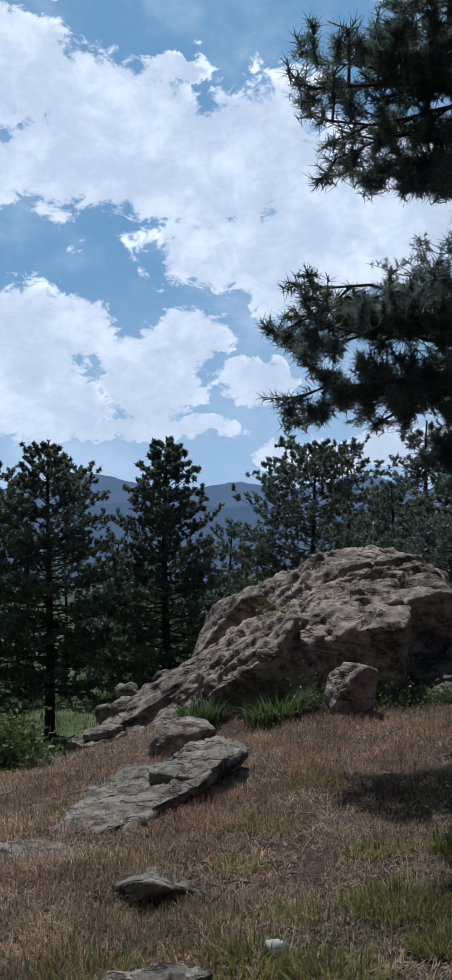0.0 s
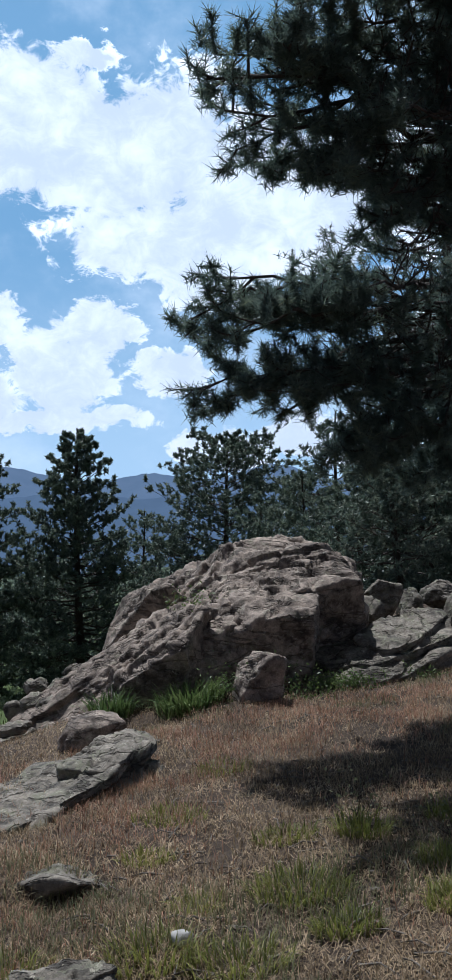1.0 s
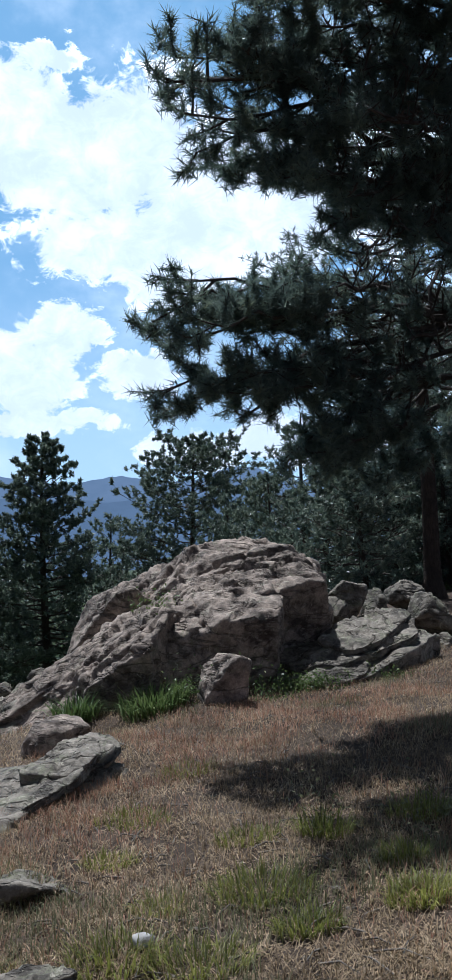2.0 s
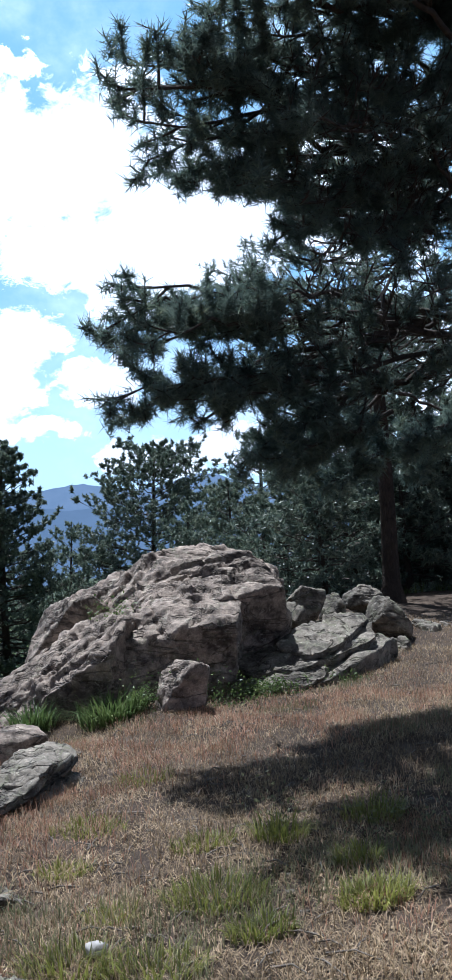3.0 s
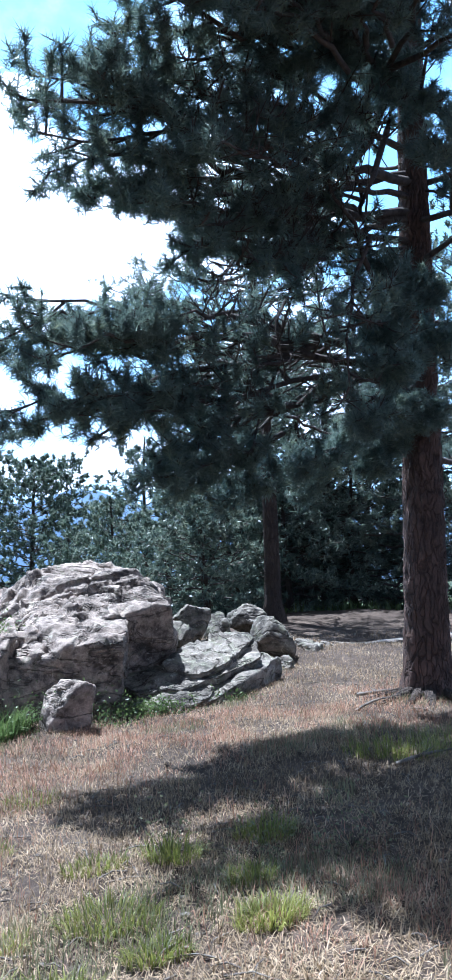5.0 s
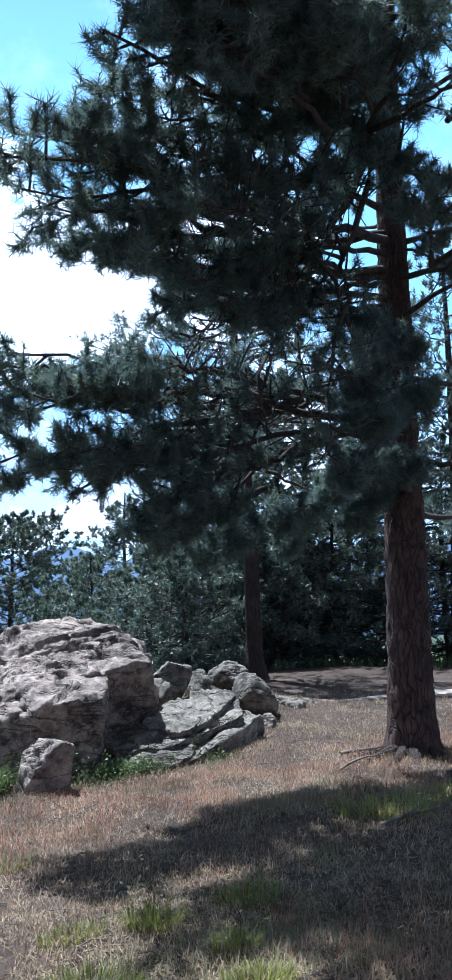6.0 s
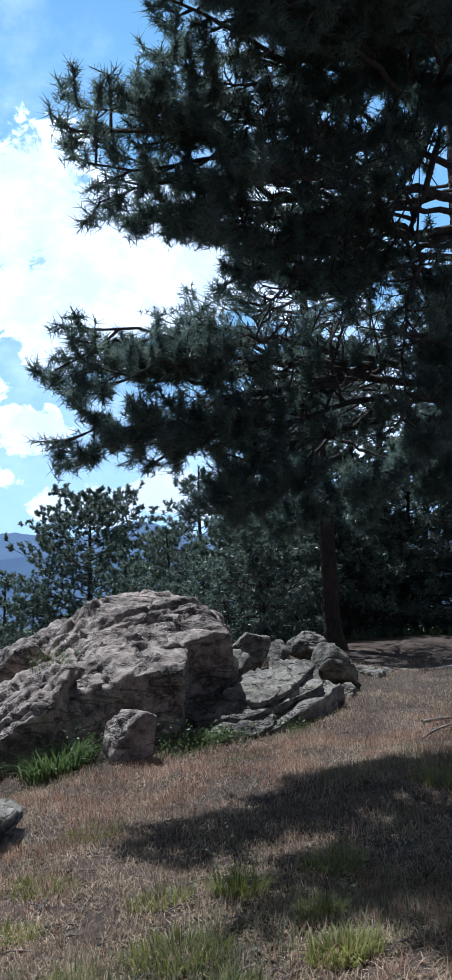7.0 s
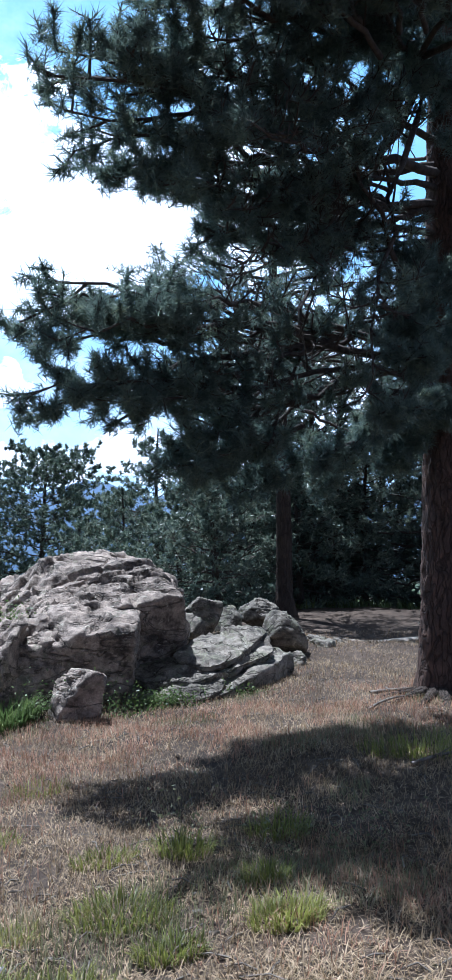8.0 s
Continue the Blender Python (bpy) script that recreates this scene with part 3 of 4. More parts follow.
for i, (x, y, z, sx, sy, sz, lab) in enumerate([
        (2.77, 11.05, 0.66, 0.27, 0.26, 0.24, "dark broken rock behind the ledge"),
        (3.31, 11.6, 0.50, 0.19, 0.18, 0.22, "grey rounded rock among others"),
        (3.73, 11.75, 0.63, 0.24, 0.22, 0.18, "grey rounded rock beneath the pine"),
        (3.71, 10.75, 0.46, 0.28, 0.26, 0.24, "pale angular rock on the ledge"),
        (4.30, 11.2, 0.24, 0.22, 0.2, 0.16, "dark rock at the end of the row"),
        (3.59, 10.2, 0.13, 0.21, 0.19, 0.15, "small dark rock in dry grass"),
        (4.0, 10.1, 0.08, 0.08, 0.07, 0.05, "little dark stone on bare soil"),
        (2.5, 10.5, 0.52, 0.2, 0.2, 0.15, "pale rock wedged beside the boulder"),
        (4.75, 11.6, 0.19, 0.15, 0.15, 0.11, "grey rock at the grass edge"),
        (3.38, 10.15, 0.12, 0.1, 0.1, 0.07, "pale little rock below the ledge"),
        (4.5, 11.0, 0.14, 0.12, 0.1, 0.1, "dark rounded little rock")]):
    rock("row_rock", lab, (x, y, z - 0.05), rock_shape(40 + i, (sx, sy, sz), (7 * i, -5 * i, 53 * i), [((0.4, -1, 0.3), 0.66), ((-0.7, 0.2, 0.7), 0.66)], 5.0, 0.10, 0.05, level=5 if sx > 0.2 else 4, facets=11), ROCK_GREY, group="row of rocks")
rock("white_stone", "small whitish stone lying in dry grass", (0.19, 3.66, 0.05), rock_shape(60, (0.042, 0.03, 0.02), (10, 0, 30), [((0.3, -1, 0.5), 0.6)], 6.0, 0.12, 0.06, 0.003, level=3, facets=8, chip=0.2), PALE)


# ---- pines ----
def trunk_mesh(name, height, radius, mat, lean, seed, sides=20, rings=40, flare=1.0, plates=0.0):
    t = np.linspace(0, 1, rings)
    z = t * height
    bend = np.stack([lean[0] * t + 0.06 * np.sin(t * 5 + seed), lean[1] * t + 0.06 * np.cos(t * 4 + seed), z], -1)
    bend[:, :2] -= bend[0, :2]
    rad = radius * (1 - 0.85 * t ** 1.1) + radius * 0.55 * flare * np.exp(-z / 0.16)
    ang = np.linspace(0, 2 * np.pi, sides, endpoint=False)
    c = np.stack([np.cos(ang), np.sin(ang), 0 * ang], -1)
    lobes = 1 + 0.16 * flare * np.exp(-z / 0.2)[:, None] * np.cos(5 * ang + seed)[None]
    rr = rad[:, None] * lobes
    if plates:
        for i in range(rings):
            for j in range(sides):
                q = Vector((c[j, 0] * 3.0, c[j, 1] * 3.0, z[i] * 4.0 + seed))
                dist = noise.voronoi(q)[0]
                rr[i, j] += plates * (min((dist[1] - dist[0]) * 3.0, 1.0) - 0.6) + plates * 0.5 * noise.fractal(q * 4, 0.8, 2.0, 3)
    v = (bend[:, None] + c[None] * rr[:, :, None]).reshape(-1, 3)
    i, j = np.meshgrid(np.arange(rings - 1), np.arange(sides), indexing="ij")
    a, b = i * sides + j, i * sides + (j + 1) % sides
    return mesh_of(name, v, np.stack([a, b, b + sides, a + sides], -1).reshape(-1, 4), mat, True), bend


def pine(label, at, height, radius, crown_from, reach, seed, limbs=46, count=14, length=0.19, width=0.022, subs=6, twigs=2,
         shape=lambda s: (1 - s) ** 0.75 * (0.35 + 0.65 * min(1, s * 4 + 0.3)), lean=(0, 0), group="pines", mat=None, droop=0.0, gap=0.0):
    """A ponderosa pine: trunk, limbs in loose whorls, a crown of needle brushes."""
    rng = np.random.default_rng(seed)
    tree = tagged(new("pine_tree"), label, "pine tree", group)
    tree.location = at
    me, bend = trunk_mesh("trunk", height, radius, BARK_DARK, lean, seed, 8, 24)
    part_of("trunk", me, tree)
    tips, ways = [], []
    for i in range(limbs):
        s = (i + rng.uniform(0, 0.9)) / limbs
        if rng.uniform() < gap:
            continue
        zf = crown_from + (1 - crown_from) * s * 0.985
        q = zf * 23
        j = min(int(q), 22)
        p0 = bend[j] * (1 - (q - j)) + bend[j + 1] * (q - j)
        ang = i * 2.399 + rng.uniform(-0.5, 0.5)
        ln = max(reach * shape(s) * rng.uniform(0.7, 1.15), 0.22)
        lift = (-0.12 + 0.75 * s + rng.uniform(-0.15, 0.2) - droop) * ln
        p1 = p0 + np.array([math.cos(ang) * ln, math.sin(ang) * ln, lift])
        pieces, t, w = branch(rng, p0, p1, -0.10 * ln, max(0.012, radius * 0.28 * (1 - 0.7 * s)), max(2, int(subs * min(1, 0.35 + ln / reach))), ln * 0.42, twigs, 0.22, 4)
        v, f = join(pieces)
        part_of("limb", mesh_of("limb", v, f, LIMB, True), tree)
        tips.append(t)
        ways.append(w)
    tips.append(bend[-1:] + np.array([[0, 0, 0.05]]))
    ways.append(np.array([[0, 0, 1.0]]))
    tips, ways = np.concatenate(tips), np.concatenate(ways) + np.array([0, 0, 0.05])
    v, f = needles(rng, tips, ways, max(8, int(count * 0.85)), length * 0.62, width * 1.15, 1.5, 0.8)
    part_of("crown", mesh_of("crown", v, f, mat or NEEDLE_FAR), tree, kind="stuff")
    return tree


def on_ground(x, y, sink=0.05):
    return (x, y, float(rise_of(x, y)) - sink)


def cone(s):
    return (1 - s) ** 0.7 * (0.6 + 0.4 * min(1, s * 5 + 0.2)) + 0.08


def round_top(s):
    return (1 - s ** 2.2) ** 0.7 * (0.55 + 0.45 * min(1, s * 4))


def top_at(x, y, z, label, reach, seed, crown_from, shape, **more):
    """A pine whose top stands at z."""
    g = on_ground(x, y)
    h = z - g[2]
    return pine(label, g, h, max(0.09, h * 0.018), crown_from, reach, seed, shape=shape, **more)


top_at(-6.0, 33.5, 4.45, "tall dark pine with a bare lower trunk in the meadow", 2.7, 101, 0.16, round_top, limbs=120, subs=13, twigs=4, count=16, length=0.2, width=0.046)
top_at(-1.95, 33.0, 4.5, "tall conical dark pine behind the boulder", 2.6, 102, 0.10, cone, limbs=135, subs=13, twigs=4, count=16, length=0.2, width=0.046)
top_at(3.1, 34.0, 4.2, "broad open-topped pine behind the boulder", 2.9, 103, 0.12, lambda s: 1.0 if s < 0.5 else 0.08 + 0.85 * max(0.0, 1 - ((s - 0.5) / 0.5) ** 2) ** 0.6, limbs=110, subs=13, twigs=4, count=16, length=0.2, width=0.046, gap=0.06)
top_at(5.9, 36.0, 3.2, "smaller dark pine among others", 2.5, 104, 0.08, round_top, limbs=60, subs=10, twigs=4, length=0.2, width=0.046)
top_at(-8.0, 33.5, 3.9, "tall dark pine at the meadow", 2.5, 105, 0.12, round_top, limbs=70, subs=10, twigs=4, length=0.2, width=0.046)
for i, (x, y, z) in enumerate([(-4.3, 40, 0.9), (-3.4, 40.5, 0.2), (0.2, 38, 1.8), (1.2, 40, 0.6), (4.6, 40, 1.6), (-6.9, 42, 0.8), (-0.6, 42, 0.9), (7.6, 34, 2.2), (-9.5, 40, 1.0), (-2.9, 45, 0.6), (-5.5, 47, 0.4), (2.3, 30, -0.4), (-3.9, 41.0, -0.6), (-4.6, 42, -0.2), (-8.6, 41, 0.2), (0.4, 40, -0.2)]):
    top_at(x, y, z, "bushy young pine in the dark wood", 2.3, 120 + i, 0.03, round_top, limbs=36, subs=8, twigs=2, count=11, length=0.24, width=0.05, group="young pines in the wood")
# thicket behind the row of rocks
for i, (x, y, z, r) in enumerate([(4.0, 23.7, 2.6, 1.7), (4.6, 20.2, 2.4, 1.5), (4.7, 17.4, 2.5, 1.5), (7.6, 20.0, 6.4, 2.0), (8.6, 19.6, 4.0, 2.0), (10.4, 20.0, 4.8, 2.1), (6.2, 20.5, 6.6, 2.1), (8.5, 21, 7.5, 2.4), (5.2, 25, 4.2, 2.0), (7.3, 22.5, 7.4, 2.3), (11, 19, 5, 2.2), (3.3, 27, 2.2, 1.8), (9.6, 18.6, 7.6, 2.2), (11.2, 19.0, 9.5, 2.5), (7.4, 24, 6.0, 2.3), (6.9, 19.0, 3.0, 1.5),
                                  (8.0, 22.0, 4.2, 2.0), (7.1, 21.5, 3.4, 1.8), (10.2, 22.5, 5.5, 2.3), (8.9, 21.0, 2.6, 1.8)]):
    top_at(x, y, z, "dense young pine of the thicket", r, 150 + i, 0.02, round_top, limbs=58, subs=10, twigs=3, count=11, length=0.18, width=0.03, group="thicket of pines")
top_at(5.58, 16.2, 9.0, "dark-trunked pine rising behind the row of rocks", 2.7, 170, 0.42, cone, limbs=74, subs=10, twigs=4, count=16, length=0.18, width=0.014, lean=(-0.35, 0.0))


def near_pine():
    """The big ponderosa: plated red-brown trunk, long low limbs reaching over the grass, a dense dark crown."""
    rng = np.random.default_rng(77)
    base = (4.36, 8.28, 0.0)
    tree = tagged(new("ponderosa_pine"), "large ponderosa pine with reddish-brown plated bark and low limbs", "pine tree")
    tree.location = base
    base = np.array(base)
    me, bend = trunk_mesh("trunk", 11.0, 0.215, BARK, (0.3, 0.2), 2.0, 60, 260, 1.35, 0.016)
    part_of("trunk", me, tree, "reddish-brown plated trunk")
    for x, y, r in [(3.74, 8.01, 0.05), (3.87, 7.78, 0.045), (4.09, 7.64, 0.05), (4.49, 7.66, 0.045), (3.69, 8.26, 0.04)]:
        far = np.array([x, y, float(rise_of(x, y)) - 0.01]) - base
        v, f = tube(bezier(np.array([0.3 * far[0], 0.3 * far[1], 0.16]), far * 0.62 + np.array([0, 0, 0.08]), far, 9), np.linspace(r * 1.5, r * 0.3, 9), 7)
        part_of("root", mesh_of("root", v, f, BARK_DARK, True), tree)
    # limb tips: x, y, z, height on the trunk
    reach = [(0.33, 5.98, 4.43, 5.0), (0.80, 6.16, 4.67, 5.2), (0.38, 6.18, 4.1, 4.8), (0.85, 6.35, 3.85, 4.7), (1.28, 6.49, 5.08, 5.6),
             (1.32, 6.08, 4.15, 4.9), (1.76, 6.39, 4.69, 5.3), (2.01, 6.74, 5.28, 5.9), (0.19, 6.69, 2.99, 3.2), (0.39, 6.69, 3.20, 3.3),
             (0.83, 6.76, 3.28, 3.4), (0.24, 6.69, 2.42, 3.0), (0.94, 6.95, 2.35, 3.2), (1.20, 7.11, 1.95, 3.0), (1.64, 7.44, 1.8, 2.8),
             (2.01, 6.95, 4.06, 4.8), (2.59, 7.19, 4.41, 5.2), (2.93, 7.06, 5.01, 5.6), (3.46, 7.27, 5.49, 6.0), (2.31, 7.48, 1.95, 2.8),
             (2.84, 6.66, 2.5, 3.0), (3.1, 6.77, 2.85, 3.2), (3.37, 7.31, 3.4, 3.6), (2.64, 7.06, 5.44, 6.1)]
    more = []
    for i in range(32):
        z0 = 2.2 + 8.4 * (i + 0.5) / 32
        a = i * 2.399 + 0.7
        ln = 3.3 * (1 - (z0 - 2.2) / 9.6) ** 0.75 * rng.uniform(0.8, 1.1)
        d = np.array([math.cos(a), math.sin(a)])
        if d[0] < 0.1 and d[1] > -0.35:
            ln = min(ln, 1.5)
        if d[0] < -0.4 and z0 > 5:
            ln *= 0.8
        if abs(d[0] + 0.9) < 0.25 and 4.4 < z0 < 5.3:
            continue
        more.append((base[0] + d[0] * ln, base[1] + d[1] * ln, z0 + 0.1 * ln - (0.5 if z0 < 4 else 0.0), z0))
    tips, ways = [], []
    # near and high limbs, mostly out of view, added to shade the grass
    reach += [(2.2, 5.6, 5.2, 5.8), (3.0, 5.2, 5.5, 6.2), (3.7, 5.0, 5.0, 5.7), (2.7, 6.0, 6.4, 6.8), (3.5, 5.6, 6.8, 7.2), (4.4, 5.2, 5.4, 6.0), (4.2, 5.6, 4.1, 4.6), (3.3, 5.9, 4.3, 5.0), (5.2, 5.6, 4.8, 5.4),
              (1.5, 5.5, 5.1, 5.9), (1.9, 5.7, 5.7, 6.4), (1.7, 6.2, 6.3, 7.0), (2.3, 6.3, 7.2, 7.8), (1.7, 5.2, 4.75, 5.6), (2.4, 5.1, 5.0, 5.8),
              (0.85, 5.6, 5.0, 5.9), (1.15, 5.4, 5.4, 6.2), (0.9, 6.0, 4.8, 5.7), (1.25, 5.9, 5.3, 6.0), (1.6, 5.8, 5.2, 6.0),
              (1.2, 5.5, 5.6, 6.4), (1.4, 5.2, 5.9, 6.6), (1.8, 5.3, 6.3, 7.0), (1.6, 5.6, 6.0, 6.8), (2.0, 5.2, 5.6, 6.4), (1.05, 5.3, 5.3, 6.1)]
    # the heavy limbs seen against the sky, foliage round them, unseen shade limbs higher up
    main = [(1.8, 7.0, 3.37, 5.06), (2.43, 7.4, 3.81, 4.6), (1.32, 7.0, 2.61, 3.6), (2.25, 7.0, 3.78, 4.7), (2.81, 7.4, 4.04, 4.9), (3.27, 7.6, 3.75, 4.4),
            (1.35, 7.2, 2.17, 3.2), (3.08, 7.8, 2.23, 2.9), (3.71, 7.9, 2.24, 2.8), (3.51, 8.0, 2.05, 2.6),
            (3.55, 7.4, 3.5, 4.2), (3.8, 7.4, 2.95, 3.6), (3.98, 7.5, 3.6, 4.2), (3.5, 7.5, 2.55, 3.1), (4.1, 7.6, 2.45, 3.0), (4.3, 7.5, 3.1, 3.7),
            # this row: high limbs out of view, only there to shade the grass
            (1.2, 6.0, 5.8, 6.8), (1.5, 6.3, 6.0, 7.0), (1.9, 6.1, 5.7, 6.7), (2.2, 6.4, 6.2, 7.2), (2.6, 6.2, 5.8, 6.8), (1.5, 5.9, 5.4, 6.4), (2.4, 6.6, 6.6, 7.4), (2.9, 6.4, 6.4, 7.2),
            (1.45, 6.7, 3.65, 4.4), (1.7, 6.8, 3.85, 4.6), (1.3, 6.6, 3.9, 4.6), (2.0, 6.9, 3.6, 4.3),
            # first nine: unseen limbs for the same shade; the rest flank the trunk
            (1.0, 5.6, 5.5, 6.4), (1.2, 5.4, 5.45, 6.3), (1.4, 5.6, 5.5, 6.4), (1.7, 5.4, 5.4, 6.3), (1.1, 5.3, 5.6, 6.5), (0.75, 6.0, 5.9, 6.9), (0.85, 6.2, 6.2, 7.2), (1.0, 6.0, 5.8, 6.8), (0.9, 5.8, 6.0, 7.0), (3.4, 7.3, 5.3, 5.9), (3.9, 7.5, 5.4, 5.9), (3.2, 7.6, 5.0, 5.6), (4.6, 7.4, 5.2, 5.8), (4.9, 7.6, 4.4, 5.0)]
    reach += main
    # openings of the crown: low corner, high corner
    openings = [((3.3, 7.2, 4.22), (4.25, 9.6, 4.85))]
    thick = [(x + rng.uniform(-0.1, 0.5), y + rng.uniform(-0.35, 0.35), z + rng.uniform(-0.22, 0.16), z0) for x, y, z, z0 in reach]
    thick += [(x + rng.uniform(-0.03, 0.35), y + rng.uniform(-0.3, 0.3), z + rng.uniform(-0.2, 0.14), z0) for x, y, z, z0 in reach[:24]]

    def on_trunk(z0):
        return bend[min(int((z0 - base[2]) / 11.0 * 259), 258)]

    n = len(reach)
    for i, (x, y, z, z0) in enumerate(reach + more + thick):
        p0, lush = on_trunk(z0), 1.0
        if i >= n + len(more):
            q = reach[(i - n - len(more)) % n]
            p0, lush = on_trunk(q[3]) * 0.5 + (np.array(q[:3]) - base) * 0.5, 0.9
        elif i < n - len(main) and i % 3 and i != 8:
            q = reach[i - i % 3]
            p0, lush = on_trunk(q[3]) * 0.7 + (np.array(q[:3]) - base) * 0.3, 0.9
        if z > 4.9 and y < 6.9:
            lush *= 0.8
        p1 = np.array([x, y, z]) - base
        p1 = p0 + (p1 - p0) * (1 - 0.27 / np.linalg.norm(p1 - p0))
        ln = float(np.linalg.norm(p1 - p0))
        pieces, t, w = branch(rng, p0, p1, 0.04 * ln, 0.013 + 0.008 * ln, int((9 + ln * 5.0) * lush * (1.0 if i < n or i >= n + len(more) else 0.6)), min(0.62, 0.2 + ln * 0.14), 6, 0.22, 6, 0.75, True)
        # open air between the two lowest tiers of foliage: no twig ends there
        spot = t + base
        bare = (spot[:, 0] < 1.15) & (spot[:, 2] > 3.42 - 0.1 * spot[:, 0]) & (spot[:, 2] < 3.78 - 0.05 * spot[:, 0])
        for lo, hi in openings:
            bare |= ((spot > lo) & (spot < hi)).all(1)
        bare[1:] |= np.repeat(bare[1::7], 7)
        if bare[0] or bare.mean() > (0.3 if i < n else 0.12):
            continue
        keep = ~bare
        keep[0] = True
        v, f = join([p for p, k in zip(pieces, keep) if k])
        part_of("limb", mesh_of("limb", v, f, LIMB, True), tree)
        # bare twigs inside the crown: only some of them carry needles
        inner = (spot[:, 0] > 1.7) & (spot[:, 2] > 2.5) & (spot[:, 2] < 4.3) & (spot[:, 0] < 3.5)
        some = np.concatenate([[1.0], np.repeat(rng.uniform(0, 1, (len(t) - 1) // 7), 7)])
        bare |= (inner & (some < 0.55)) | ((spot[:, 2] >= 4.3) & (spot[:, 2] < 5.5) & (spot[:, 0] > 1.5) & (some < 0.35))
        tips.append(t[~bare])
        ways.append(w[~bare])
    tips, ways = np.concatenate(tips), np.concatenate(ways)
    ways = unit(ways) + np.array([0, 0, 0.25])
    v, f = needles(rng, tips, ways, 40, 0.092, 0.0076, 0.85, 1.9)
    part_of("crown", mesh_of("crown", v, f, NEEDLE), tree, "dark green bottlebrush needles", "stuff")


near_pine()


# ---- grass and low plants ----
def blades(rng, x, y, length, lean, width, lift=0.0, bend=0.5, way=None):
    """Curved blades of grass standing on the ground: three triangles each."""
    n = len(x)
    z = rise_of(x, y) + lift
    a = rng.uniform(0, 2 * np.pi, n) if way is None else way
    ln = length * rng.uniform(0.5, 1.2, n)
    tilt = np.clip(lean * rng.uniform(0.3, 1.7, n), 0, 1.5)
    d = np.stack([np.cos(a), np.sin(a)], -1)
    o = np.stack([x, y, z], -1)
    s = np.stack([-d[:, 1], d[:, 0], np.zeros(n)], -1) * (width * rng.uniform(0.6, 1.3, n))[:, None] * 0.5

    def along(f, t):
        return o + np.concatenate([d * (np.sin(t) * ln * f)[:, None], (np.cos(t) * ln * f)[:, None]], 1)

    m = along(0.55, tilt * (1 - bend * 0.5))
    e = along(1.0, np.clip(tilt * (1 + bend * 0.4), 0, 1.52))
    v = np.stack([o - s, o + s, m - s * 0.8, m + s * 0.8, e], 1).reshape(-1, 3)
    k = np.arange(n)[:, None] * 5
    f = np.concatenate([k + [0, 1, 3], k + [0, 3, 2], k + [2, 3, 4]], 0)
    return v, f


def scatter(rng, n, near, far, lo=-15.0, hi=33.0, fade=1.0):
    """Places over the sector of ground in front of the path, denser towards it."""
    r = near + (far - near) * rng.uniform(0, 1, n) ** fade
    a = np.radians(rng.uniform(lo, hi, n))
    return np.sin(a) * r, np.cos(a) * r


def patchy(x, y, scale, seed):
    return np.array([noise.noise(Vector((a * scale, b * scale, seed))) for a, b in zip(x, y)])


def off_trail(x, y):
    """True where the worn trail leaves the grass standing."""
    return ~((np.abs(y - 12.5) < 0.28) & (x > 4.6) & (x < 7.9))


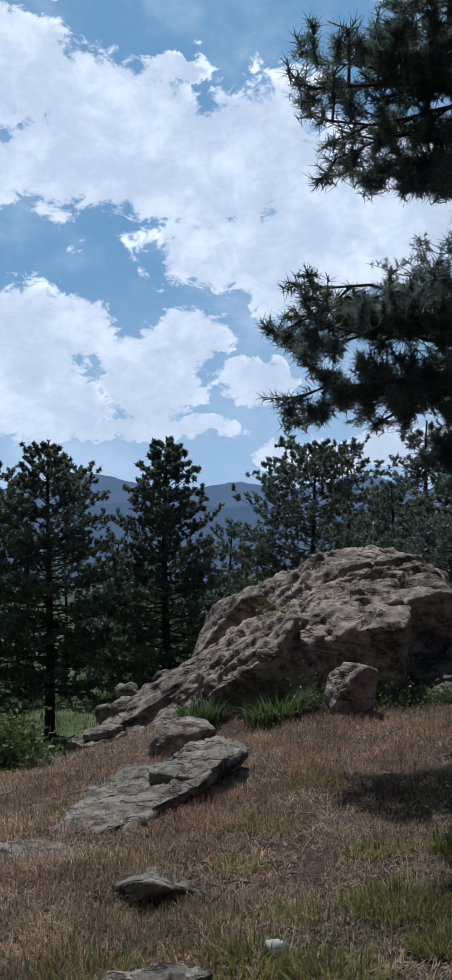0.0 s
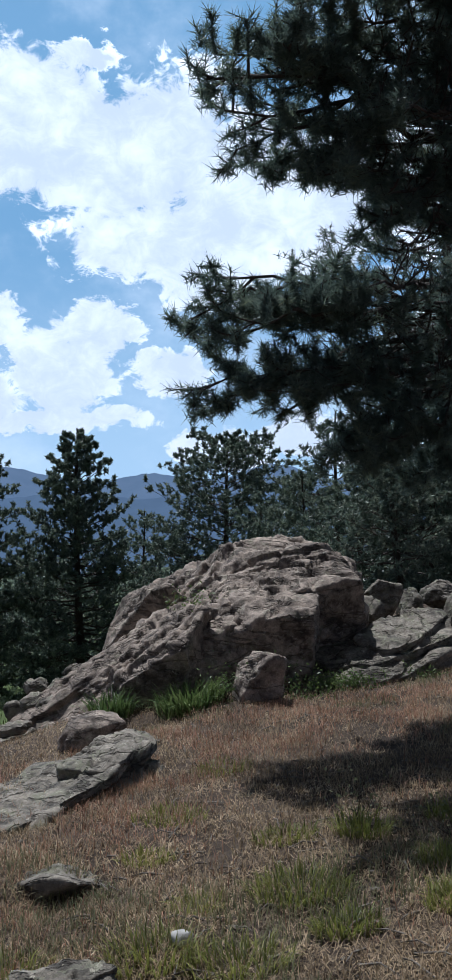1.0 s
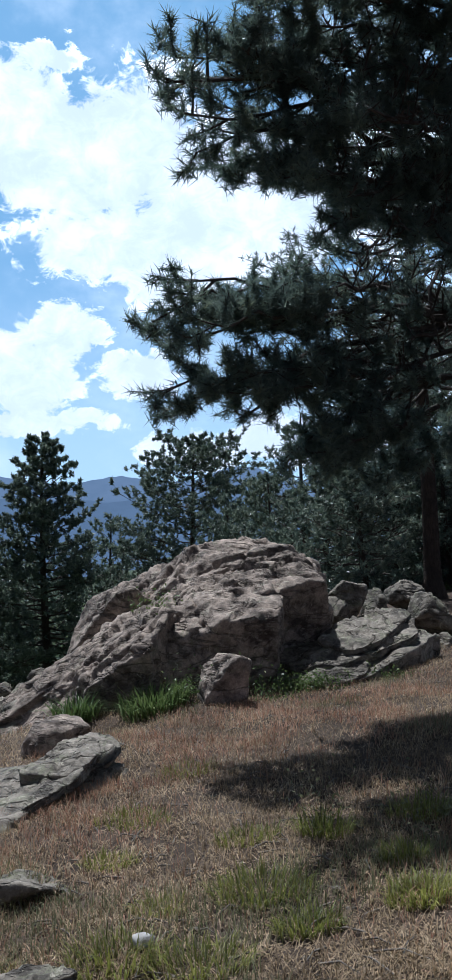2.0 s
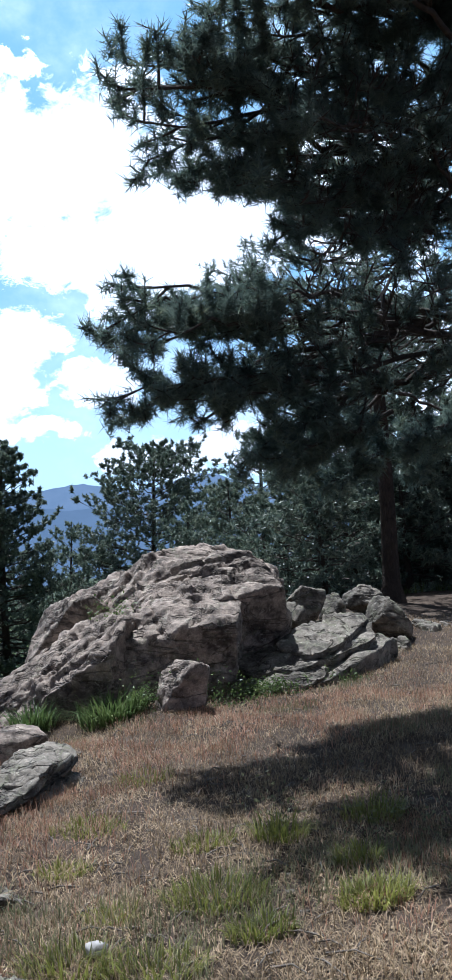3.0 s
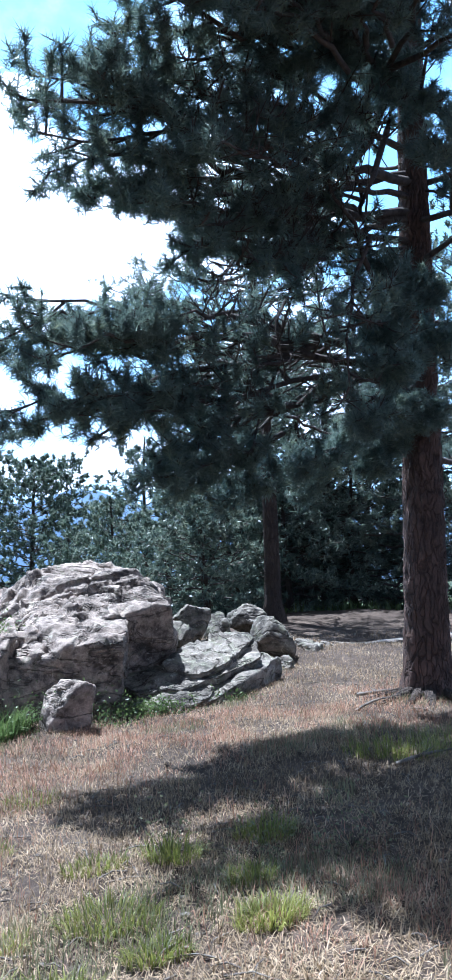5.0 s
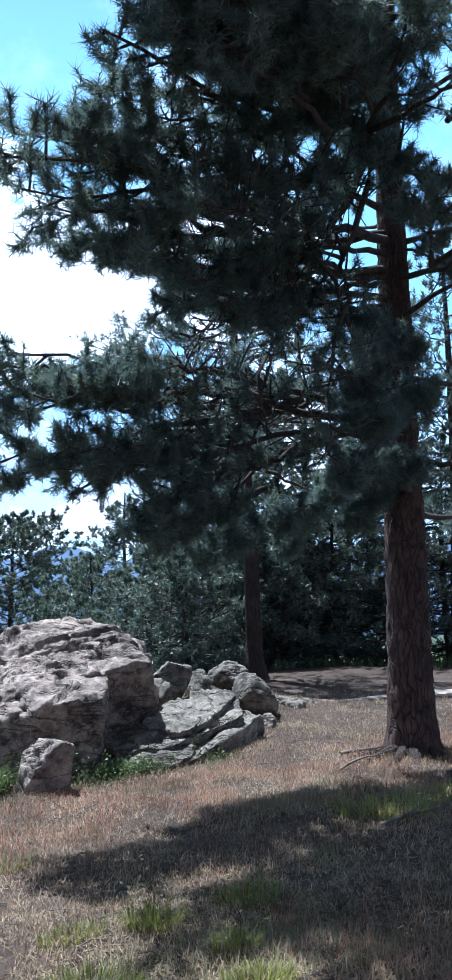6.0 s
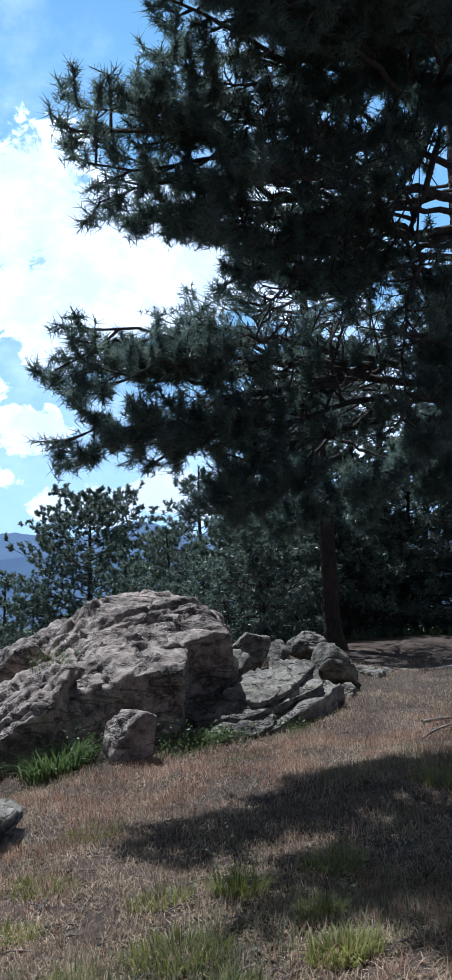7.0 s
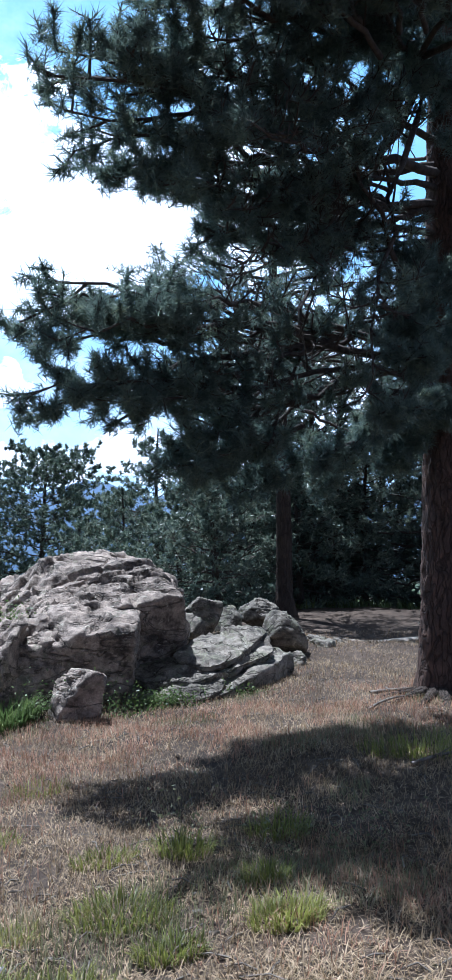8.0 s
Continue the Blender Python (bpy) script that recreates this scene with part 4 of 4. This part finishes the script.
def build_grass():
    rng = np.random.default_rng(11)
    x, y = scatter(rng, 155000, 2.9, 13.0, fade=1.1)
    keep = patchy(x, y, 3.2, 21.0) + 0.6 * patchy(x, y, 9.0, 4.0) > rng.uniform(-0.80, 0.15, len(x))
    keep &= off_trail(x, y)
    x, y = x[keep], y[keep]
    v, f = blades(rng, x, y, 0.060, 1.28, 0.0044, 0.008, 0.2)
    tagged(new("straw_litter", mesh_of("straw_litter", v, f, STRAW)), "pale dry straw lying over the soil", "dry grass", kind="stuff")
    x, y = scatter(rng, 70000, 2.9, 15.0, fade=1.15)
    keep = (patchy(x, y, 0.9, 2.0) > -0.1) & off_trail(x, y)
    x, y = x[keep], y[keep]
    v, f = blades(rng, x, y, 0.065, 0.65, 0.0036)
    tagged(new("dry_grass", mesh_of("dry_grass", v, f, STRAW)), "thin dry tan grass over the hilltop", "dry grass", kind="stuff")
    x, y = scatter(rng, 110000, 3.0, 10.5, fade=0.9)
    band = np.exp(-((y - 7.2 - 0.25 * (x - 1.0)) / 0.8) ** 2) * (x > 0.0) + np.exp(-(((x + 0.05) / 0.4) ** 2 + ((y - 6.0) / 1.0) ** 2)) * 0.9 + np.exp(-(((x - 1.75) / 0.5) ** 2 + ((y - 3.7) / 0.5) ** 2)) * 0.6 + 0.35 * (x < -0.4) * (y < 7.5)
    keep = rng.uniform(size=len(x)) < np.clip(band * 1.0 * (patchy(x, y, 2.2, 15.0) > -0.12) + 0.10 * (patchy(x, y, 1.4, 5.0) > 0.2), 0.01, 0.7)
    x, y = x[keep], y[keep]
    v, f = blades(rng, x, y, 0.085, 0.6, 0.004)
    tagged(new("reddish_grass", mesh_of("reddish_grass", v, f, RED_STRAW)), "dry reddish cheatgrass in patches", "dry grass", kind="stuff")
    x, y = scatter(rng, 60000, 2.9, 12.0)
    keep = (patchy(x, y, 1.1, 9.0) + 0.22 * (y < 4.2) + 0.12 * (x < 0.2) > 0.36) & off_trail(x, y)
    x, y = x[keep], y[keep]
    v, f = blades(rng, x, y, 0.085, 0.4, 0.004)
    tagged(new("olive_grass", mesh_of("olive_grass", v, f, OLIVE)), "olive green wispy grass among the straw", "grass", kind="stuff")
    x, y = scatter(rng, 18000, 0.3, 11.0, 0, 360, 0.8)
    keep = (y < 2.6) | (x < -0.27 * y) | (x > 0.65 * y)
    x, y = x[keep], y[keep]
    v, f = blades(rng, x, y, 0.11, 0.8, 0.008)
    tagged(new("dry_grass_around", mesh_of("dry_grass_around", v, f, STRAW)), "sparse dry tan grass on the open hilltop", "dry grass", kind="stuff")
    x, y = scatter(rng, 30000, 19.0, 48.0, -20, 36)
    keep = ~((np.abs(y - 30.9) < 1.0) & (x > -6.4) & (x < -2.4))
    x, y = x[keep], y[keep]
    v, f = blades(rng, x, y, 0.22, 0.6, 0.03)
    tagged(new("meadow_grass", mesh_of("meadow_grass", v, f, MEADOW)), "lush green grass of the meadow", "grass", kind="stuff")


build_grass()


def tuft(x, y, radius, height, n, seed, mat, label, lean=0.55, width=0.006, name="grass_tuft", group="green tufts"):
    rng = np.random.default_rng(seed)
    a, r = rng.uniform(0, 6.283, n), radius * np.sqrt(rng.uniform(0, 1, n))
    v, f = blades(rng, x + np.cos(a) * r * 1.35, y + np.sin(a) * r, height * 0.62, lean, width, way=a + rng.normal(size=n) * 0.7)
    o = np.array([x, y, float(rise_of(x, y))])
    ob = new(name, mesh_of(name, v - o, f, mat))
    ob.location = o
    return tagged(ob, label, "grass tuft", group)


for i, (x, y, r, h, n) in enumerate([(0.69, 4.05, 0.16, 0.16, 420), (0.73, 4.68, 0.12, 0.12, 220), (0.81, 3.66, 0.1, 0.15, 260), (1.28, 3.74, 0.11, 0.17, 420), (1.35, 4.22, 0.09, 0.15, 240),
                                     (0.19, 5.27, 0.15, 0.12, 240), (0.06, 4.68, 0.1, 0.12, 180), (0.26, 3.98, 0.08, 0.12, 130), (3.05, 6.2, 0.3, 0.2, 520), (1.09, 4.66, 0.1, 0.22, 200),
                                     (1.64, 4.89, 0.12, 0.2, 260), (0.38, 3.45, 0.14, 0.16, 260), (0.09, 3.58, 0.14, 0.17, 300), (0.55, 6.21, 0.15, 0.12, 160), (3.75, 6.5, 0.32, 0.18, 380), (-0.48, 3.58, 0.16, 0.15, 220)]):
    tuft(x, y, r, h, n, 200 + i, GREEN, "yellow-green grass tuft in dry straw")
tuft(0.45, 8.32, 0.2, 0.42, 420, 230, LEAF, "tall green plant at the boulder's foot", 0.6, 0.014, "green_plant", "green plants")
tuft(-0.22, 8.5, 0.14, 0.4, 260, 231, LEAF, "green plant below the sloping slab", 0.6, 0.014, "green_plant", "green plants")


def shrub(label, x, y, size, n, seed, leaf=0.035, mat=None, sink=0.0):
    """A leafy shrub: thin stems and many small leaves."""
    rng = np.random.default_rng(seed)
    ob = tagged(new("shrub"), label, "shrub", "shrubs")
    ob.location = on_ground(x, y, sink)
    sx, sy, sz = size
    pieces, ends = [], []
    for i in range(26):
        a, r = rng.uniform(0, 6.283), math.sqrt(rng.uniform(0, 1))
        e = np.array([math.cos(a) * r * sx, math.sin(a) * r * sy, sz * math.sqrt(max(0.05, 1 - r * r)) * rng.uniform(0.6, 1.05)])
        pieces.append(tube(bezier(np.zeros(3), e * np.array([0.4, 0.4, 0.7]), e, 6), np.linspace(0.008, 0.002, 6) * min(1.0, sz * 1.6), 4))
        ends.append(e)
    v, f = join(pieces)
    part_of("stem", mesh_of("stem", v, f, LIMB), ob)
    ends = np.array(ends)
    at = ends[rng.integers(0, len(ends), n)] * rng.uniform(0.55, 1.05, (n, 1)) + rng.normal(size=(n, 3)) * 0.07 * np.array([sx, sy, sz]) / max(size) * 1.6
    at[:, 2] = np.maximum(at[:, 2], 0.02)
    d, u = unit(rng.normal(size=(n, 3))), rng.normal(size=(n, 3))
    s = unit(np.cross(d, u))
    ln = leaf * rng.uniform(0.6, 1.3, (n, 1))
    v = np.stack([at - d * ln, at + s * ln * 0.45, at + d * ln, at - s * ln * 0.45], 1).reshape(-1, 3)
    part_of("leaves", mesh_of("leaves", v, np.arange(len(v)).reshape(-1, 4), mat or LEAF), ob, kind="stuff")


shrub("leafy green shrub at the slope's edge", -1.95, 8.6, (0.48, 0.4, 0.52), 2600, 301, 0.03, sink=0.05)
shrub("low leafy weeds along the ledge", 1.78, 8.60, (0.42, 0.14, 0.12), 1100, 302, 0.016)
shrub("low leafy weeds below the ledge", 2.45, 8.82, (0.45, 0.13, 0.11), 900, 303, 0.016)
shrub("green weeds growing on the boulder's shoulder", 0.55, 9.35, (0.16, 0.14, 0.12), 350, 304, 0.018, sink=-0.72)


# ---- deadwood ----
def stick(label, a, b, radius, seed, twigs=3):
    rng = np.random.default_rng(seed)
    a, b = np.array([*a, float(rise_of(*a)) + radius]), np.array([*b, float(rise_of(*b)) + radius * 1.5])
    ln = np.linalg.norm(b - a)
    sp = bezier(np.zeros(3), (b - a) / 2 + rng.normal(size=3) * ln * 0.08 + np.array([0, 0, ln * 0.05]), b - a, 9)
    pieces = [tube(sp, np.linspace(radius, radius * 0.4, 9), 6)]
    for i in range(twigs):
        j = rng.integers(2, 8)
        d = unit(unit(b - a) + rng.normal(size=3) * np.array([0.7, 0.7, 0.25]) + np.array([0, 0, 0.15]))
        pieces.append(tube(np.array([sp[j], sp[j] + d * ln * 0.12, sp[j] + d * ln * 0.25 + rng.normal(size=3) * 0.01]), np.array([radius * 0.5, radius * 0.35, radius * 0.15]), 5))
    v, f = join(pieces)
    ob = new("fallen_branch", mesh_of("fallen_branch", v, f, DEADWOOD, True))
    ob.location = a
    tagged(ob, label, "branch", "deadwood")


stick("grey dead branch lying near the pine's roots", (3.45, 7.85), (4.05, 8.1), 0.012, 401)
stick("thin grey dead branch by the trunk", (3.5, 8.1), (4.1, 8.3), 0.009, 402)
stick("bent dead branch against the trunk", (3.7, 8.4), (4.2, 8.45), 0.02, 403, 4)
stick("pale fallen branch in the shaded grass", (2.85, 5.85), (3.5, 6.1), 0.013, 404, 4)
stick("small pale stick in dry grass", (0.25, 5.55), (0.5, 5.5), 0.010, 405, 1)
stick("thin stick beside the low slab", (-1.3, 6.3), (-0.8, 6.6), 0.014, 406, 2)


# ---- trails ----
def trail(name, label, a, b, width, seed):
    """A worn strip of pale bare soil that follows the ground."""
    rng = np.random.default_rng(seed)
    a, b = np.array(a, float), np.array(b, float)
    n, m = 40, 7
    t = np.linspace(0, 1, n)
    mid = a + (b - a) * t[:, None]
    side = np.array([-(b - a)[1], (b - a)[0]]) / np.linalg.norm(b - a)
    mid = mid + side * (0.2 * width * np.sin(t * 7 + seed))[:, None]
    half = width * 0.5 * (np.sin(np.pi * t) ** 0.4) * (1 + 0.25 * rng.normal(size=n))
    q = mid[:, None] + side * (np.linspace(-1, 1, m)[None, :, None] * half[:, None, None])
    z = rise_of(q[..., 0], q[..., 1]) + 0.02 - 0.03 * np.abs(np.linspace(-1, 1, m))[None] ** 4
    v = np.concatenate([q, z[..., None]], -1).reshape(-1, 3)
    i, j = np.meshgrid(np.arange(n - 1), np.arange(m - 1), indexing="ij")
    k = i * m + j
    tagged(new(name, mesh_of(name, v, np.stack([k, k + m, k + m + 1, k + 1], -1).reshape(-1, 4), PATH_SOIL, True)), label, "trail", kind="structure")


trail("path_meadow", "pale bare dirt path crossing the green meadow", (-6.2, 30.6), (-2.6, 31.2), 1.7, 1)
trail("path_hilltop", "pale worn dirt trail behind the rocks", (4.9, 12.3), (7.6, 12.7), 0.4, 2)


# ---- small litter of the hilltop ----
def pebbles(n, seed):
    """Scattered angular pebbles, too many to count."""
    rng = np.random.default_rng(seed)
    bm = bmesh.new()
    bmesh.ops.create_icosphere(bm, subdivisions=1, radius=1)
    d = np.array([v.co[:] for v in bm.verts])
    f = np.array([[v.index for v in p.verts] for p in bm.faces])
    bm.free()
    x, y = scatter(rng, n, 3.0, 12.5)
    pieces = []
    for a, b in zip(x, y):
        r = 0.006 + 0.016 * rng.uniform() ** 3
        v = d * rng.uniform(0.6, 1.3, (len(d), 1)) * np.array([1.3, 1.0, 0.7]) * r
        pieces.append((v + np.array([a, b, float(rise_of(a, b)) + r * 0.4]), f))
    v, f = join(pieces)
    tagged(new("pebbles", mesh_of("pebbles", v, f, ROCK_GREY)), "small grey pebbles strewn through the straw", "pebbles", kind="stuff")


def twig_litter(n, seed):
    """Short dead twigs lying about under the pine."""
    rng = np.random.default_rng(seed)
    pieces = []
    x, y = scatter(rng, n, 3.2, 10.5, -6, 32)
    for a, b in zip(x, y):
        t, ln = rng.uniform(0, 6.283), rng.uniform(0.05, 0.22)
        c, e = a + math.cos(t) * ln, b + math.sin(t) * ln
        p = np.array([[a, b, float(rise_of(a, b)) + 0.012], [(a + c) / 2 + rng.normal() * 0.01, (b + e) / 2, float(rise_of((a + c) / 2, (b + e) / 2)) + rng.uniform(0.012, 0.04)], [c, e, float(rise_of(c, e)) + 0.012]])
        pieces.append(tube(p, np.array([0.005, 0.004, 0.002]), 4))
    v, f = join(pieces)
    tagged(new("twig_litter", mesh_of("twig_litter", v, f, DEADWOOD)), "short dead twigs strewn on the ground", "twigs", kind="stuff")


pebbles(420, 51)
twig_litter(320, 52)
tuft(-0.30, 4.44, 0.10, 0.13, 110, 240, OLIVE, "olive grass tuft growing over the sunken rock", name="grass_tuft", group="olive tufts")
tuft(-0.14, 4.30, 0.06, 0.12, 70, 241, OLIVE, "olive grass tuft growing over the sunken rock", name="grass_tuft", group="olive tufts")
shrub("small grey-green weed in the shade", 1.12, 4.85, (0.11, 0.1, 0.16), 260, 311, 0.012, OLIVE)
shrub("small grey-green weed among straw", 1.5, 4.55, (0.14, 0.1, 0.12), 300, 312, 0.012, OLIVE)
shrub("small grey-green weed by the shadow's edge", 1.95, 4.5, (0.12, 0.1, 0.14), 260, 313, 0.012, OLIVE)
shrub("leafy weed at the boulder's foot", 0.75, 8.25, (0.16, 0.1, 0.2), 320, 314, 0.016)
shrub("leafy weed beside the small boulder", 1.38, 8.35, (0.14, 0.1, 0.15), 260, 315, 0.016)
